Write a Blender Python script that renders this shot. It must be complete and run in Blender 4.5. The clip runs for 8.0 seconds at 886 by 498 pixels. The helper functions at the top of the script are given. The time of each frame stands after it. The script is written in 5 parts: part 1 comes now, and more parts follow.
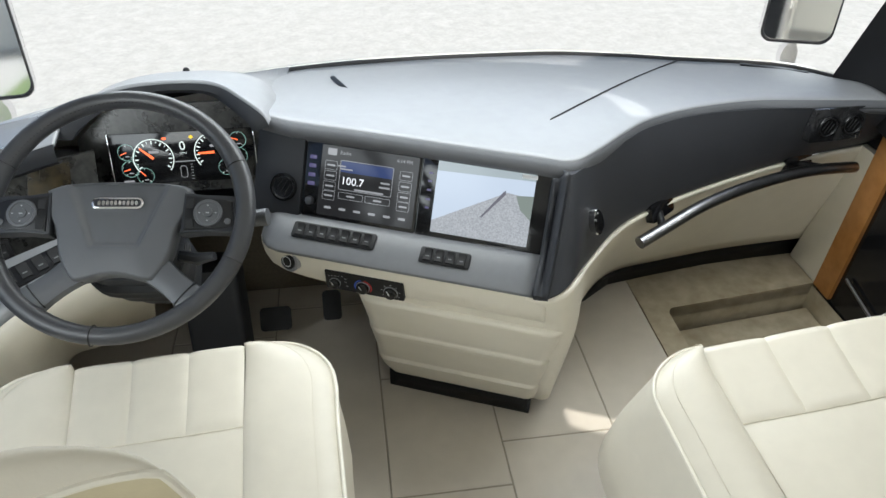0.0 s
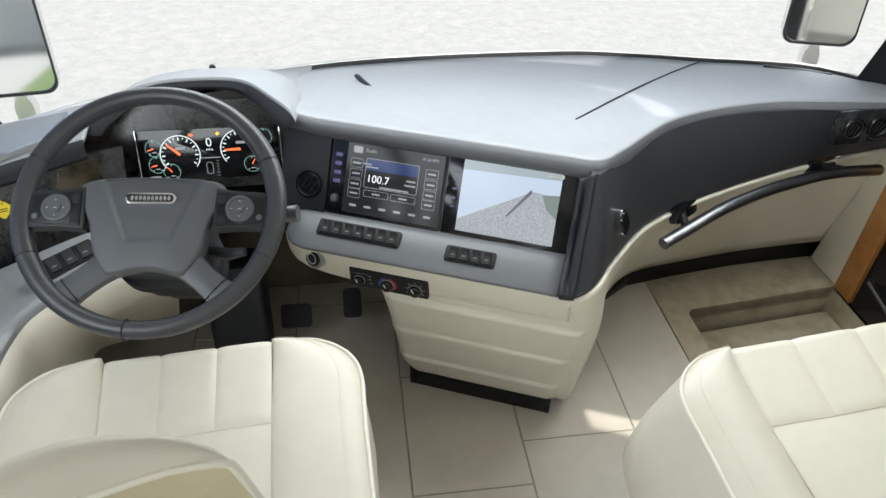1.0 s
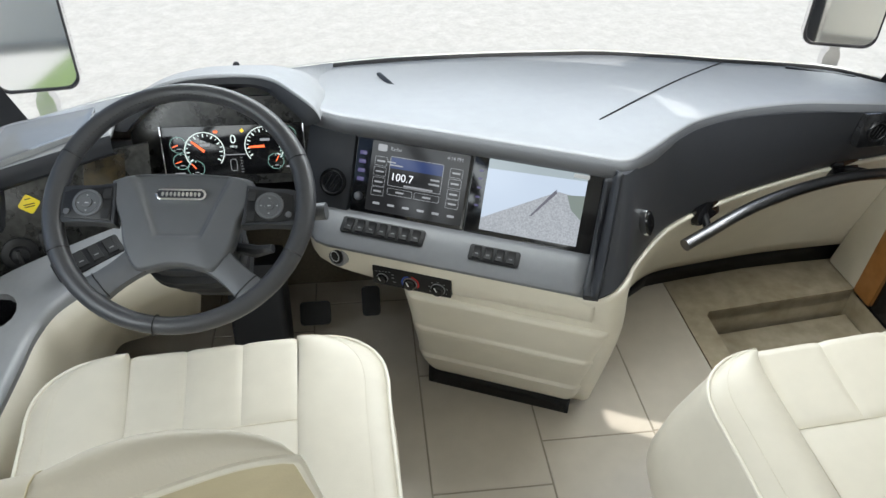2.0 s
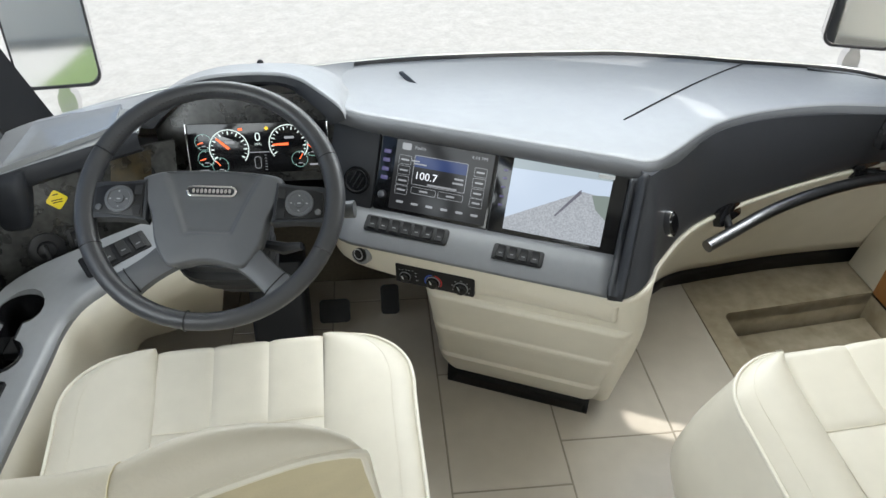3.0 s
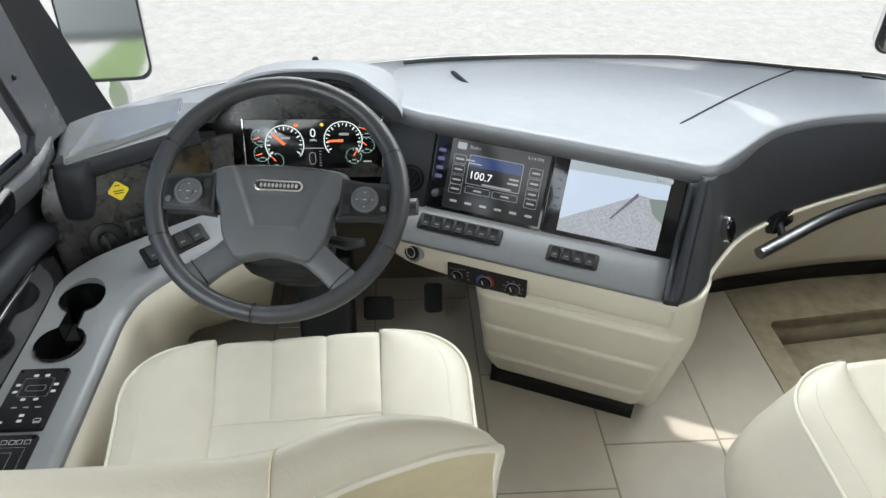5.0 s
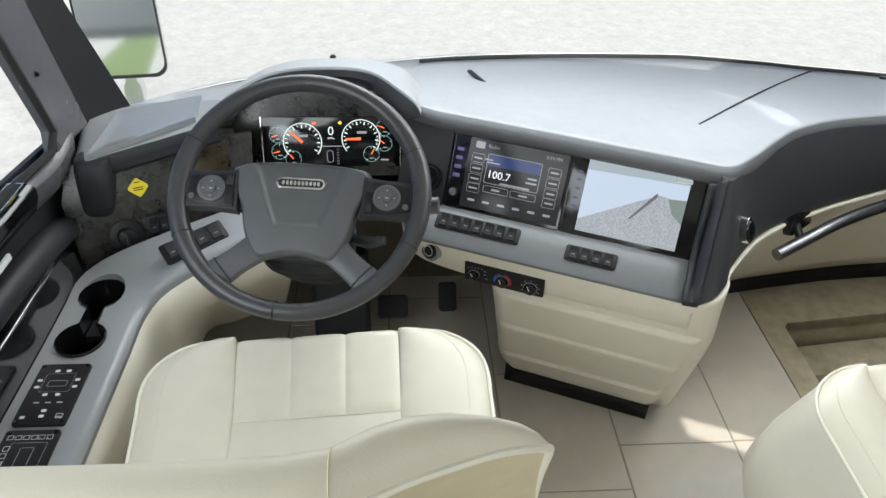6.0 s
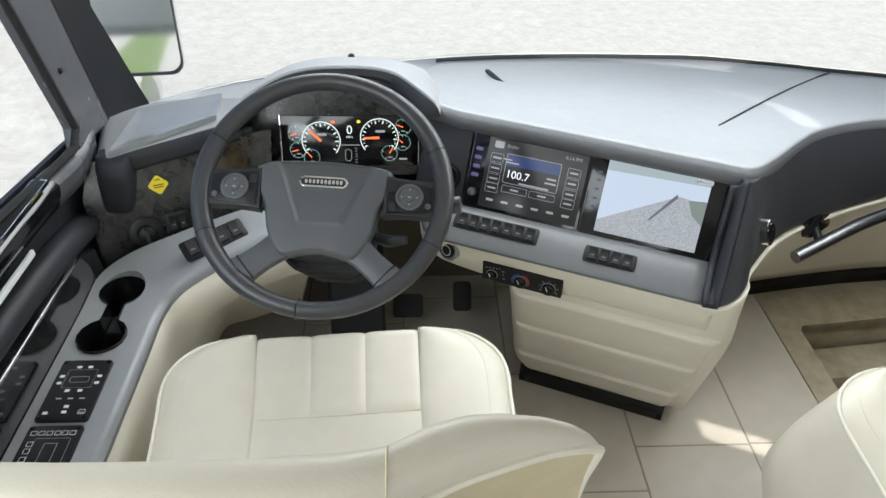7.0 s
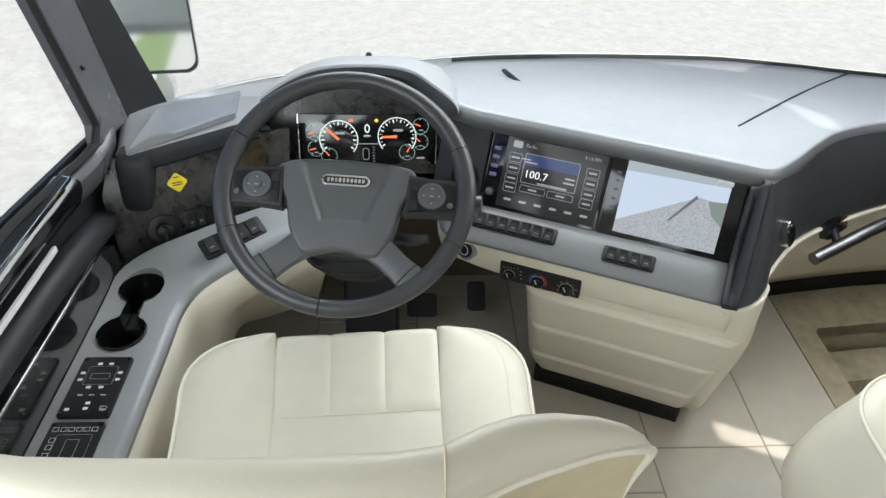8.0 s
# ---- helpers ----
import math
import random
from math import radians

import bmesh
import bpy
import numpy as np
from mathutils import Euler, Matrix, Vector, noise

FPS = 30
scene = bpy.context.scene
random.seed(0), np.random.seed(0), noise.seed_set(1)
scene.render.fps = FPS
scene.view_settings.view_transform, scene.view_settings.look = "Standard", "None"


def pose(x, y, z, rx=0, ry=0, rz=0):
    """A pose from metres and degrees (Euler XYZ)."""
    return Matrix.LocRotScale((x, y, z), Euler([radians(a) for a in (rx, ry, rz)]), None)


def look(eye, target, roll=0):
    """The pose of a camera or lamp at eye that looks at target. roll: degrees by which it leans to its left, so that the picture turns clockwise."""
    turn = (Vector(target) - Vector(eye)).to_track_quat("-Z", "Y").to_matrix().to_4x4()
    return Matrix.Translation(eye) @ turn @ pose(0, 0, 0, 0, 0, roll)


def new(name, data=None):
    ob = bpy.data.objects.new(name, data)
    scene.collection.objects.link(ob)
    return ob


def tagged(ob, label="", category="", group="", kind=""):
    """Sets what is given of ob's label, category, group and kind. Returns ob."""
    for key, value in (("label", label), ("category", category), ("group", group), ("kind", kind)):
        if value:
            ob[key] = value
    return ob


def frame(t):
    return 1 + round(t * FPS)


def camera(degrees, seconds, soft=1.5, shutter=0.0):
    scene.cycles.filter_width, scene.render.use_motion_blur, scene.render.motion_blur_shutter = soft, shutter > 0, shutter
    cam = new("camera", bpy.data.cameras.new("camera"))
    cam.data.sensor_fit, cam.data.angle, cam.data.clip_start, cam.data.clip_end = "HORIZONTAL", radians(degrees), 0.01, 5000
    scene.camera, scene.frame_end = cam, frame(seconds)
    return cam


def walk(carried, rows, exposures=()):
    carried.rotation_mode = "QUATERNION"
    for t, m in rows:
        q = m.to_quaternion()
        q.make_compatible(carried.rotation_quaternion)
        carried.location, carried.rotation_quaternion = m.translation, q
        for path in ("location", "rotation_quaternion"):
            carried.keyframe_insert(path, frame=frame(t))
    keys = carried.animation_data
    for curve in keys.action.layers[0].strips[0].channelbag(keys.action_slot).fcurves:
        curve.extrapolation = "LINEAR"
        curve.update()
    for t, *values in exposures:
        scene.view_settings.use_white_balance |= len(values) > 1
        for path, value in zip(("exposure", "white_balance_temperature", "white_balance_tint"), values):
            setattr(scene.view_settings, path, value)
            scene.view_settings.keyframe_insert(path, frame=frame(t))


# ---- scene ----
cam = camera(64.6, 8.0)
PATH = [
    (0, (-0.2778, -0.1309, 1.5310), (-0.0345, 1.4419, 0.3190), 0.9),
    (0.5, (-0.2978, -0.1295, 1.5300), (-0.0654, 1.4441, 0.3180), 1.0),
    (1, (-0.3158, -0.1293, 1.5290), (-0.0954, 1.4462, 0.3170), 1.0),
    (1.5, (-0.3347, -0.1270, 1.5280), (-0.1252, 1.4493, 0.3150), 1.1),
    (3, (-0.3926, -0.1239, 1.5280), (-0.2091, 1.4541, 0.3120), 1.3),
    (3.5, (-0.4106, -0.1237, 1.5260), (-0.2460, 1.4567, 0.3120), 1.4),
    (4, (-0.4296, -0.1233, 1.5260), (-0.2820, 1.4582, 0.3110), 1.5),
    (4.5, (-0.4506, -0.1219, 1.5260), (-0.3139, 1.4605, 0.3110), 1.5),
    (6, (-0.4985, -0.1185, 1.5250), (-0.3839, 1.4633, 0.3060), 1.7),
    (6.5, (-0.5114, -0.1176, 1.5250), (-0.4039, 1.4637, 0.3050), 1.7),
    (7, (-0.5274, -0.1165, 1.5240), (-0.4289, 1.4645, 0.3040), 1.8),
    (7.5, (-0.5424, -0.1154, 1.5230), (-0.4498, 1.4659, 0.3030), 1.8),
    (8, (-0.5573, -0.1144, 1.5210), (-0.4718, 1.4675, 0.3000), 1.9),
]
walk(cam, [(t, look(eye, target, roll)) for t, eye, target, roll in PATH])

# ---- world, sun, exposure ----
world = bpy.data.worlds.new("sky")
scene.world = world
world.use_nodes = True
wn = world.node_tree.nodes
sky = wn.new("ShaderNodeTexSky")
sky.sky_type = "NISHITA"
sky.sun_disc = False
sky.sun_elevation = radians(55)
sky.sun_rotation = radians(113)
sky.dust_density = 4.0
wn["Background"].inputs["Strength"].default_value = 0.13
world.node_tree.links.new(sky.outputs["Color"], wn["Background"].inputs["Color"])
sun_data = bpy.data.lights.new("sun", "SUN")
sun_data.energy = 2.1
sun_data.angle = radians(0.6)
sun_data.color = (1.0, 0.97, 0.92)
sun = new("sun", sun_data)
sun.matrix_basis = look((0.35 + 7.0, 1.05 - 3.0, 10.9), (0.35, 1.05, 0))


def sky_lamp(name, eye, target, w, h, watts):
    """An added area lamp in a window's opening, standing in for the sky's light."""
    d = bpy.data.lights.new(name, "AREA")
    d.shape, d.size, d.size_y, d.energy, d.color = "RECTANGLE", w, h, watts, (0.93, 0.99, 1.0)
    new(name, d).matrix_basis = look(eye, target)


sky_lamp("windscreen_light", (0.0, 1.46, 1.36), (-0.15, 1.0, 0.2), 2.0, 0.40, 13)
sky_lamp("driver_window_light", (-1.20, 0.1, 1.25), (0.2, 0.9, 0.4), 0.9, 0.6, 5)
# Fill lamps added to brighten the cab; their rear and door openings are unseen.
sky_lamp("rear_left_fill_light", (-1.22, -1.55, 1.2), (0.3, 0.4, 0.6), 1.5, 0.65, 11)
sky_lamp("rear_right_fill_light", (1.27, -1.75, 1.2), (0.2, 0.2, 0.6), 1.2, 0.65, 7)
sky_lamp("door_fill_light", (1.262, 0.64, 1.46), (0.6, 1.35, 0.35), 0.11, 0.30, 1.2)
scene.view_settings.exposure = 0.93

# ---- materials ----


def material(name, color, rough=0.5, metal=0.0, grain=0.0, scale=40.0, bump=0.0, color2=None, blotch=4.0, coat=0.0, bumpscale=None):
    """A node material: two noise scales vary the colour, a third gives relief and gloss."""
    m = bpy.data.materials.new(name)
    m.use_nodes = True
    nt = m.node_tree
    b = nt.nodes["Principled BSDF"]
    b.inputs["Roughness"].default_value = rough
    b.inputs["Metallic"].default_value = metal
    b.inputs["Coat Weight"].default_value = coat
    b.inputs["Coat Roughness"].default_value = 0.06
    tc = nt.nodes.new("ShaderNodeTexCoord")

    def noise_node(s, detail):
        n = nt.nodes.new("ShaderNodeTexNoise")
        n.inputs["Scale"].default_value = s
        n.inputs["Detail"].default_value = detail
        nt.links.new(tc.outputs["Object"], n.inputs["Vector"])
        return n

    big, fine = noise_node(blotch, 4), noise_node(scale, 5)
    mixn = nt.nodes.new("ShaderNodeMath")
    mixn.operation = "MULTIPLY_ADD"
    nt.links.new(fine.outputs["Fac"], mixn.inputs[0])
    mixn.inputs[1].default_value = 0.5
    half = nt.nodes.new("ShaderNodeMath")
    half.operation = "MULTIPLY"
    half.inputs[1].default_value = 0.5
    nt.links.new(big.outputs["Fac"], half.inputs[0])
    nt.links.new(half.outputs[0], mixn.inputs[2])
    ramp = nt.nodes.new("ShaderNodeValToRGB")
    c2 = color2 or tuple(c * (1 - grain) for c in color)
    c1 = color if color2 else tuple(min(1, c * (1 + grain * 0.6)) for c in color)
    ramp.color_ramp.elements[0].color = (*c2, 1)
    ramp.color_ramp.elements[0].position = 0.36
    ramp.color_ramp.elements[1].color = (*c1, 1)
    ramp.color_ramp.elements[1].position = 0.64
    nt.links.new(mixn.outputs[0], ramp.inputs["Fac"])
    nt.links.new(ramp.outputs["Color"], b.inputs["Base Color"])
    rr = nt.nodes.new("ShaderNodeMapRange")
    rr.inputs["To Min"].default_value = max(0.02, rough - 0.07)
    rr.inputs["To Max"].default_value = min(1, rough + 0.07)
    nt.links.new(big.outputs["Fac"], rr.inputs["Value"])
    nt.links.new(rr.outputs["Result"], b.inputs["Roughness"])
    if bump:
        rel = noise_node(bumpscale or scale * 6, 3)
        bp = nt.nodes.new("ShaderNodeBump")
        bp.inputs["Strength"].default_value = bump
        bp.inputs["Distance"].default_value = 0.002
        nt.links.new(rel.outputs["Fac"], bp.inputs["Height"])
        nt.links.new(bp.outputs["Normal"], b.inputs["Normal"])
    return m


def glow(name, color, strength=1.0):
    m = bpy.data.materials.new(name)
    m.use_nodes = True
    b = m.node_tree.nodes["Principled BSDF"]
    b.inputs["Base Color"].default_value = (0.01, 0.01, 0.01, 1)
    b.inputs["Roughness"].default_value = 0.15
    b.inputs["Specular IOR Level"].default_value = 0.22
    b.inputs["Emission Color"].default_value = (*color, 1)
    b.inputs["Emission Strength"].default_value = strength
    return m


def clear_glass(name, tint=(0.97, 0.98, 0.97)):
    m = bpy.data.materials.new(name)
    m.use_nodes = True
    nt = m.node_tree
    nt.nodes.remove(nt.nodes["Principled BSDF"])
    a, g, mx, fr = (nt.nodes.new("ShaderNode" + k) for k in ("BsdfTransparent", "BsdfGlossy", "MixShader", "Fresnel"))
    a.inputs["Color"].default_value = (*tint, 1)
    g.inputs["Roughness"].default_value = 0.01
    fr.inputs["IOR"].default_value = 1.35
    nt.links.new(fr.outputs[0], mx.inputs[0])
    nt.links.new(a.outputs[0], mx.inputs[1])
    nt.links.new(g.outputs[0], mx.inputs[2])
    nt.links.new(mx.outputs[0], nt.nodes["Material Output"].inputs["Surface"])
    return m


LEATHER = material("cream_leather", (0.605, 0.562, 0.470), 0.40, grain=0.04, scale=25, bump=0.12, bumpscale=420, blotch=5)
LEATHER_TAN = material("tan_leather_back", (0.56, 0.49, 0.32), 0.52, grain=0.10, scale=30, bump=0.15, bumpscale=380)
PIPING = material("cream_piping", (0.72, 0.68, 0.58), 0.45, grain=0.03)
THREAD = material("stitch_thread", (0.66, 0.61, 0.50), 0.7, grain=0.05)
CREAM = material("cream_plastic", (0.69, 0.645, 0.545), 0.40, grain=0.04, scale=18, bump=0.06, bumpscale=700)
# Charcoal dash plastic, paled by windscreen sheen put into its colour.
DASH_LIT = material("charcoal_plastic_lit", (0.262, 0.268, 0.280), 0.40, grain=0.06, scale=30, bump=0.16, bumpscale=900)
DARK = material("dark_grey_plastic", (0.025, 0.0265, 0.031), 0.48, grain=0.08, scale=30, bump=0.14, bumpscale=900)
# The same dash plastic with its shade put into the colour.
BAND_SHADED = material("charcoal_plastic_shaded", (0.033, 0.0345, 0.040), 0.50, grain=0.07, scale=30, bump=0.16, bumpscale=900)
# Halfway tone of that plastic: paints the light fading over the rolled edge.
LIP_FADE = material("charcoal_plastic_half_lit", (0.105, 0.108, 0.117), 0.44, grain=0.06, scale=30, bump=0.16, bumpscale=900)
SILVER = material("satin_grey_plastic", (0.24, 0.245, 0.256), 0.32, grain=0.05, scale=60, bump=0.08, bumpscale=800)
SHELF = material("grey_shelf_plastic", (0.135, 0.139, 0.147), 0.38, grain=0.06, scale=60, bump=0.10, bumpscale=800)
TRIM = material("satin_graphite_trim", (0.085, 0.086, 0.094), 0.27, grain=0.06, scale=40, bump=0.06, bumpscale=900)
BLACK = material("black_plastic", (0.009, 0.009, 0.010), 0.40, grain=0.12, scale=50, bump=0.05)
SHINY = material("gloss_black", (0.008, 0.008, 0.009), 0.10, grain=0.1)
RUBBER = material("black_rubber", (0.018, 0.018, 0.019), 0.7, grain=0.15, scale=60, bump=0.1)
WHEEL = material("wheel_leather", (0.038, 0.039, 0.043), 0.36, grain=0.08, scale=40, bump=0.2, bumpscale=650)
HUB = material("wheel_hub_plastic", (0.078, 0.081, 0.088), 0.42, grain=0.06, scale=40, bump=0.14, bumpscale=900)
CHROME = material("chrome", (0.78, 0.78, 0.79), 0.10, 1.0, grain=0.03)
STEEL = material("brushed_dark_steel", (0.24, 0.24, 0.25), 0.30, 1.0, grain=0.1, scale=80)
BURL = material("dark_burl_wood", (0.046, 0.046, 0.043), 0.28, scale=75, color2=(0.002, 0.002, 0.002), blotch=22, coat=0.0)
BURL_GLOSS = material("glossy_black_burl", (0.040, 0.040, 0.042), 0.10, scale=44, color2=(0.004, 0.004, 0.005), blotch=16, coat=0.5)
# Dark burl whose amber is a reflection put into the colour.
BURL_REFLECT = material("burl_amber_reflection", (0.060, 0.044, 0.020), 0.25, scale=30, color2=(0.010, 0.008, 0.006), blotch=12, coat=0.25)
OAK = material("honey_oak", (0.42, 0.19, 0.055), 0.35, scale=26, color2=(0.29, 0.12, 0.03), blotch=5, coat=0.3)
TILE = material("porcelain_tile", (0.57, 0.52, 0.445), 0.17, grain=0.07, scale=14, bump=0.03, bumpscale=120, blotch=3)
GROUT = material("tan_grout", (0.30, 0.265, 0.21), 0.85, grain=0.12, scale=60, bump=0.2)
STONE = material("mottled_stone_vinyl", (0.50, 0.44, 0.33), 0.42, scale=22, color2=(0.33, 0.275, 0.185), blotch=7, bump=0.06)
WHITEWALL = material("ivory_wall_panel", (0.78, 0.75, 0.68), 0.55, grain=0.04, scale=20, bump=0.04)
CEILING = material("white_ceiling_vinyl", (0.82, 0.81, 0.78), 0.6, grain=0.03, scale=20, bump=0.05)
BODY = material("coach_ivory_paint", (0.74, 0.72, 0.64), 0.22, grain=0.03, coat=0.5)
STRIPE = material("coach_taupe_stripe", (0.27, 0.26, 0.235), 0.25, grain=0.05, coat=0.5)
GRAVEL = material("pale_gravel", (0.445, 0.452, 0.425), 0.95, scale=30, color2=(0.355, 0.36, 0.335), blotch=7, bump=1.0, bumpscale=60)
GRASS = material("lawn", (0.13, 0.20, 0.06), 0.9, grain=0.4, scale=14, bump=0.4)
TREAD = material("dark_carpet", (0.16, 0.135, 0.10), 0.95, grain=0.2, scale=120, bump=0.5)
YELLOW = material("yellow_sticker", (0.80, 0.62, 0.02), 0.4, grain=0.04)
PRINT = material("white_print", (0.72, 0.73, 0.74), 0.5, grain=0.02)
GREYPRINT = material("grey_print", (0.36, 0.37, 0.38), 0.5, grain=0.02)
SWITCHMARK = material("faint_switch_print", (0.13, 0.13, 0.135), 0.5, grain=0.02)
REDMARK = material("red_mark", (0.55, 0.03, 0.03), 0.5)
BLUEMARK = material("blue_mark", (0.04, 0.10, 0.50), 0.5)
GLASS = clear_glass("window_glass")
MIRROR = material("mirror_silver", (0.92, 0.93, 0.92), 0.02, 1.0)
LCD = glow("lcd_black", (0.035, 0.036, 0.04), 0.22)
UI_WHITE = glow("ui_white", (0.85, 0.88, 0.95), 0.75)
UI_GREY = glow("ui_grey", (0.45, 0.47, 0.50), 0.40)
UI_DIM = glow("ui_dim", (0.16, 0.17, 0.19), 0.5)
UI_BLUE = glow("ui_blue", (0.04, 0.08, 0.27), 0.30)
UI_VIOLET = glow("ui_violet", (0.22, 0.20, 0.45), 0.22)
CAM_SKY = glow("camera_pale_wall", (0.56, 0.66, 0.80), 0.55)
CAM_TOP = glow("camera_haze", (0.42, 0.50, 0.54), 0.5)
CAM_GROUND = glow("camera_ground", (0.36, 0.385, 0.43), 0.5)
CAM_GREEN = glow("camera_green", (0.24, 0.29, 0.27), 0.5)
CAM_LINE = glow("camera_line", (0.16, 0.16, 0.20), 0.5)
GA_WHITE = glow("gauge_white", (0.80, 0.92, 0.89), 0.62)
GA_TEAL = glow("gauge_teal", (0.22, 0.42, 0.38), 0.7)
GA_RED = glow("gauge_orange", (1.0, 0.16, 0.05), 0.95)
GA_AMBER = glow("gauge_amber", (0.9, 0.6, 0.05), 0.8)

for soft in (BLACK, RUBBER, DARK, BAND_SHADED):
    soft.node_tree.nodes["Principled BSDF"].inputs["Specular IOR Level"].default_value = 0.30

# camera screen ground: grainy picture
nt = CAM_GROUND.node_tree
gn = nt.nodes.new("ShaderNodeTexNoise")
gn.inputs["Scale"].default_value = 300
gr = nt.nodes.new("ShaderNodeValToRGB")
gr.color_ramp.elements[0].position, gr.color_ramp.elements[1].position = 0.35, 0.65
gr.color_ramp.elements[0].color, gr.color_ramp.elements[1].color = (0.36, 0.39, 0.43, 1), (0.50, 0.535, 0.58, 1)
gt = nt.nodes.new("ShaderNodeTexCoord")
nt.links.new(gt.outputs["Object"], gn.inputs["Vector"])
nt.links.new(gn.outputs["Fac"], gr.inputs["Fac"])
nt.links.new(gr.outputs["Color"], nt.nodes["Principled BSDF"].inputs["Emission Color"])

# ---- mesh helpers ----
WORLD = {}


def thing(name, m, label, category, group="", kind=""):
    e = new(name)
    e.empty_display_size = 0.1
    e.matrix_basis = m
    WORLD[e] = m
    return tagged(e, label, category, group, kind)


def link(name, bm, mat, m, smooth=True, angle=38):
    bmesh.ops.recalc_face_normals(bm, faces=bm.faces)
    me = bpy.data.meshes.new(name)
    bm.to_mesh(me)
    bm.free()
    me.materials.append(mat)
    if smooth:
        for p in me.polygons:
            p.use_smooth = True
        me.set_sharp_from_angle(angle=radians(angle))
    ob = new(name, me)
    WORLD[ob] = m
    return ob


def part(name, bm, mat, parent, label="", m=None, smooth=True, angle=38):
    """One mesh under a thing or a part; m is its pose in the world (its parent's if left out)."""
    m = WORLD[parent] if m is None else m
    ob = link(name, bm, mat, m, smooth, angle)
    ob.parent = parent
    ob.matrix_basis = WORLD[parent].inverted() @ m
    return tagged(ob, label)


def structure(name, bm, mat, label, category, m=None, smooth=True):
    m = Matrix() if m is None else m
    ob = link(name, bm, mat, m, smooth)
    ob.matrix_basis = m
    return tagged(ob, label, category, kind="structure")


def thicken(ob, metres, offset=-1):
    s = ob.modifiers.new("thickness", "SOLIDIFY")
    s.thickness, s.offset = metres, offset
    return ob


def round_edges(bm, edges, w, seg=2):
    if w > 0 and edges:
        bmesh.ops.bevel(bm, geom=list(edges), offset=w, segments=seg, profile=0.6, affect="EDGES", clamp_overlap=True)


def box(cx, cy, cz, sx, sy, sz, bev=0.0, bm=None, m=None):
    bm = bm or bmesh.new()
    mm = Matrix.Translation((cx, cy, cz)) @ Matrix.Diagonal((sx, sy, sz, 1))
    r = bmesh.ops.create_cube(bm, size=1, matrix=(m @ mm) if m else mm)
    round_edges(bm, {e for v in r["verts"] for e in v.link_edges}, bev)
    return bm


def prism(pts, z0, z1, bev=0.0, bm=None, m=None, seg=2):
    """A plate: the outline pts in x and y, from z0 to z1, with its upper rim rounded."""
    bm = bm or bmesh.new()
    f = (lambda p: m @ Vector(p)) if m else Vector
    lo = [bm.verts.new(f((x, y, z0))) for x, y in pts]
    hi = [bm.verts.new(f((x, y, z1))) for x, y in pts]
    n = len(pts)
    bm.faces.new(lo[::-1])
    top = bm.faces.new(hi)
    for i in range(n):
        bm.faces.new((lo[i], lo[(i + 1) % n], hi[(i + 1) % n], hi[i]))
    round_edges(bm, list(top.edges), bev, seg)
    return bm


def rrect(w, h, r, n=5, cx=0.0, cy=0.0):
    out = []
    for qx, qy, a0 in ((1, 1, 0), (-1, 1, 90), (-1, -1, 180), (1, -1, 270)):
        for k in range(n + 1):
            a = radians(a0 + 90 * k / n)
            out.append((cx + qx * (w / 2 - r) + r * math.cos(a), cy + qy * (h / 2 - r) + r * math.sin(a)))
    return out


def disc(r, n=24, cx=0.0, cy=0.0):
    return [(cx + r * math.cos(2 * math.pi * k / n), cy + r * math.sin(2 * math.pi * k / n)) for k in range(n)]


def loft(rows, bm=None, closed=False, cap=False):
    """A skin over rows of points, all rows of one length."""
    bm = bm or bmesh.new()
    vs = [[bm.verts.new(p) for p in r] for r in rows]
    for a, b in zip(vs, vs[1:]):
        n = len(a)
        for i in range(n if closed else n - 1):
            j = (i + 1) % n
            bm.faces.new((a[i], a[j], b[j], b[i]))
    if cap:
        bm.faces.new(vs[0][::-1])
        bm.faces.new(vs[-1])
    return bm


def tube(path, r, n=10, bm=None, closed=False, cap=True):
    """A round bar along a path; r is one radius or one for each point."""
    pts = [Vector(p) for p in path]
    k = len(pts)
    rows, ref = [], None
    for i, p in enumerate(pts):
        a = pts[(i - 1) % k] if closed or i > 0 else p
        b = pts[(i + 1) % k] if closed or i < k - 1 else p
        d = (b - a).normalized()
        if ref is None:
            ref = d.orthogonal().normalized()
        ref = (ref - d * ref.dot(d)).normalized()
        side = d.cross(ref)
        rad = r[i] if isinstance(r, (list, tuple)) else r
        rows.append([p + (ref * math.cos(2 * math.pi * j / n) + side * math.sin(2 * math.pi * j / n)) * rad for j in range(n)])
    if closed:
        rows.append(rows[0])
    bm = loft(rows, bm, closed=True, cap=cap and not closed)
    if closed:
        bmesh.ops.remove_doubles(bm, verts=bm.verts, dist=1e-6)
    return bm


def lathe(profile, n=28, bm=None, m=None):
    rows = []
    for r, z in profile:
        row = [Vector((max(r, 1e-4) * math.cos(2 * math.pi * j / n), max(r, 1e-4) * math.sin(2 * math.pi * j / n), z)) for j in range(n)]
        rows.append([m @ v for v in row] if m else row)
    return loft(rows, bm, closed=True, cap=True)


def smooth_line(pts, n):
    """n points on a smooth curve through pts (Catmull-Rom, even along its length)."""
    P = [Vector(p) for p in pts]
    fine = []
    for i in range(len(P) - 1):
        p0, p1, p2, p3 = P[max(i - 1, 0)], P[i], P[i + 1], P[min(i + 2, len(P) - 1)]
        for k in range(12):
            t = k / 12
            fine.append(0.5 * (2 * p1 + (p2 - p0) * t + (2 * p0 - 5 * p1 + 4 * p2 - p3) * t * t + (3 * p1 - p0 - 3 * p2 + p3) * t ** 3))
    fine.append(P[-1])
    return resample(fine, n)


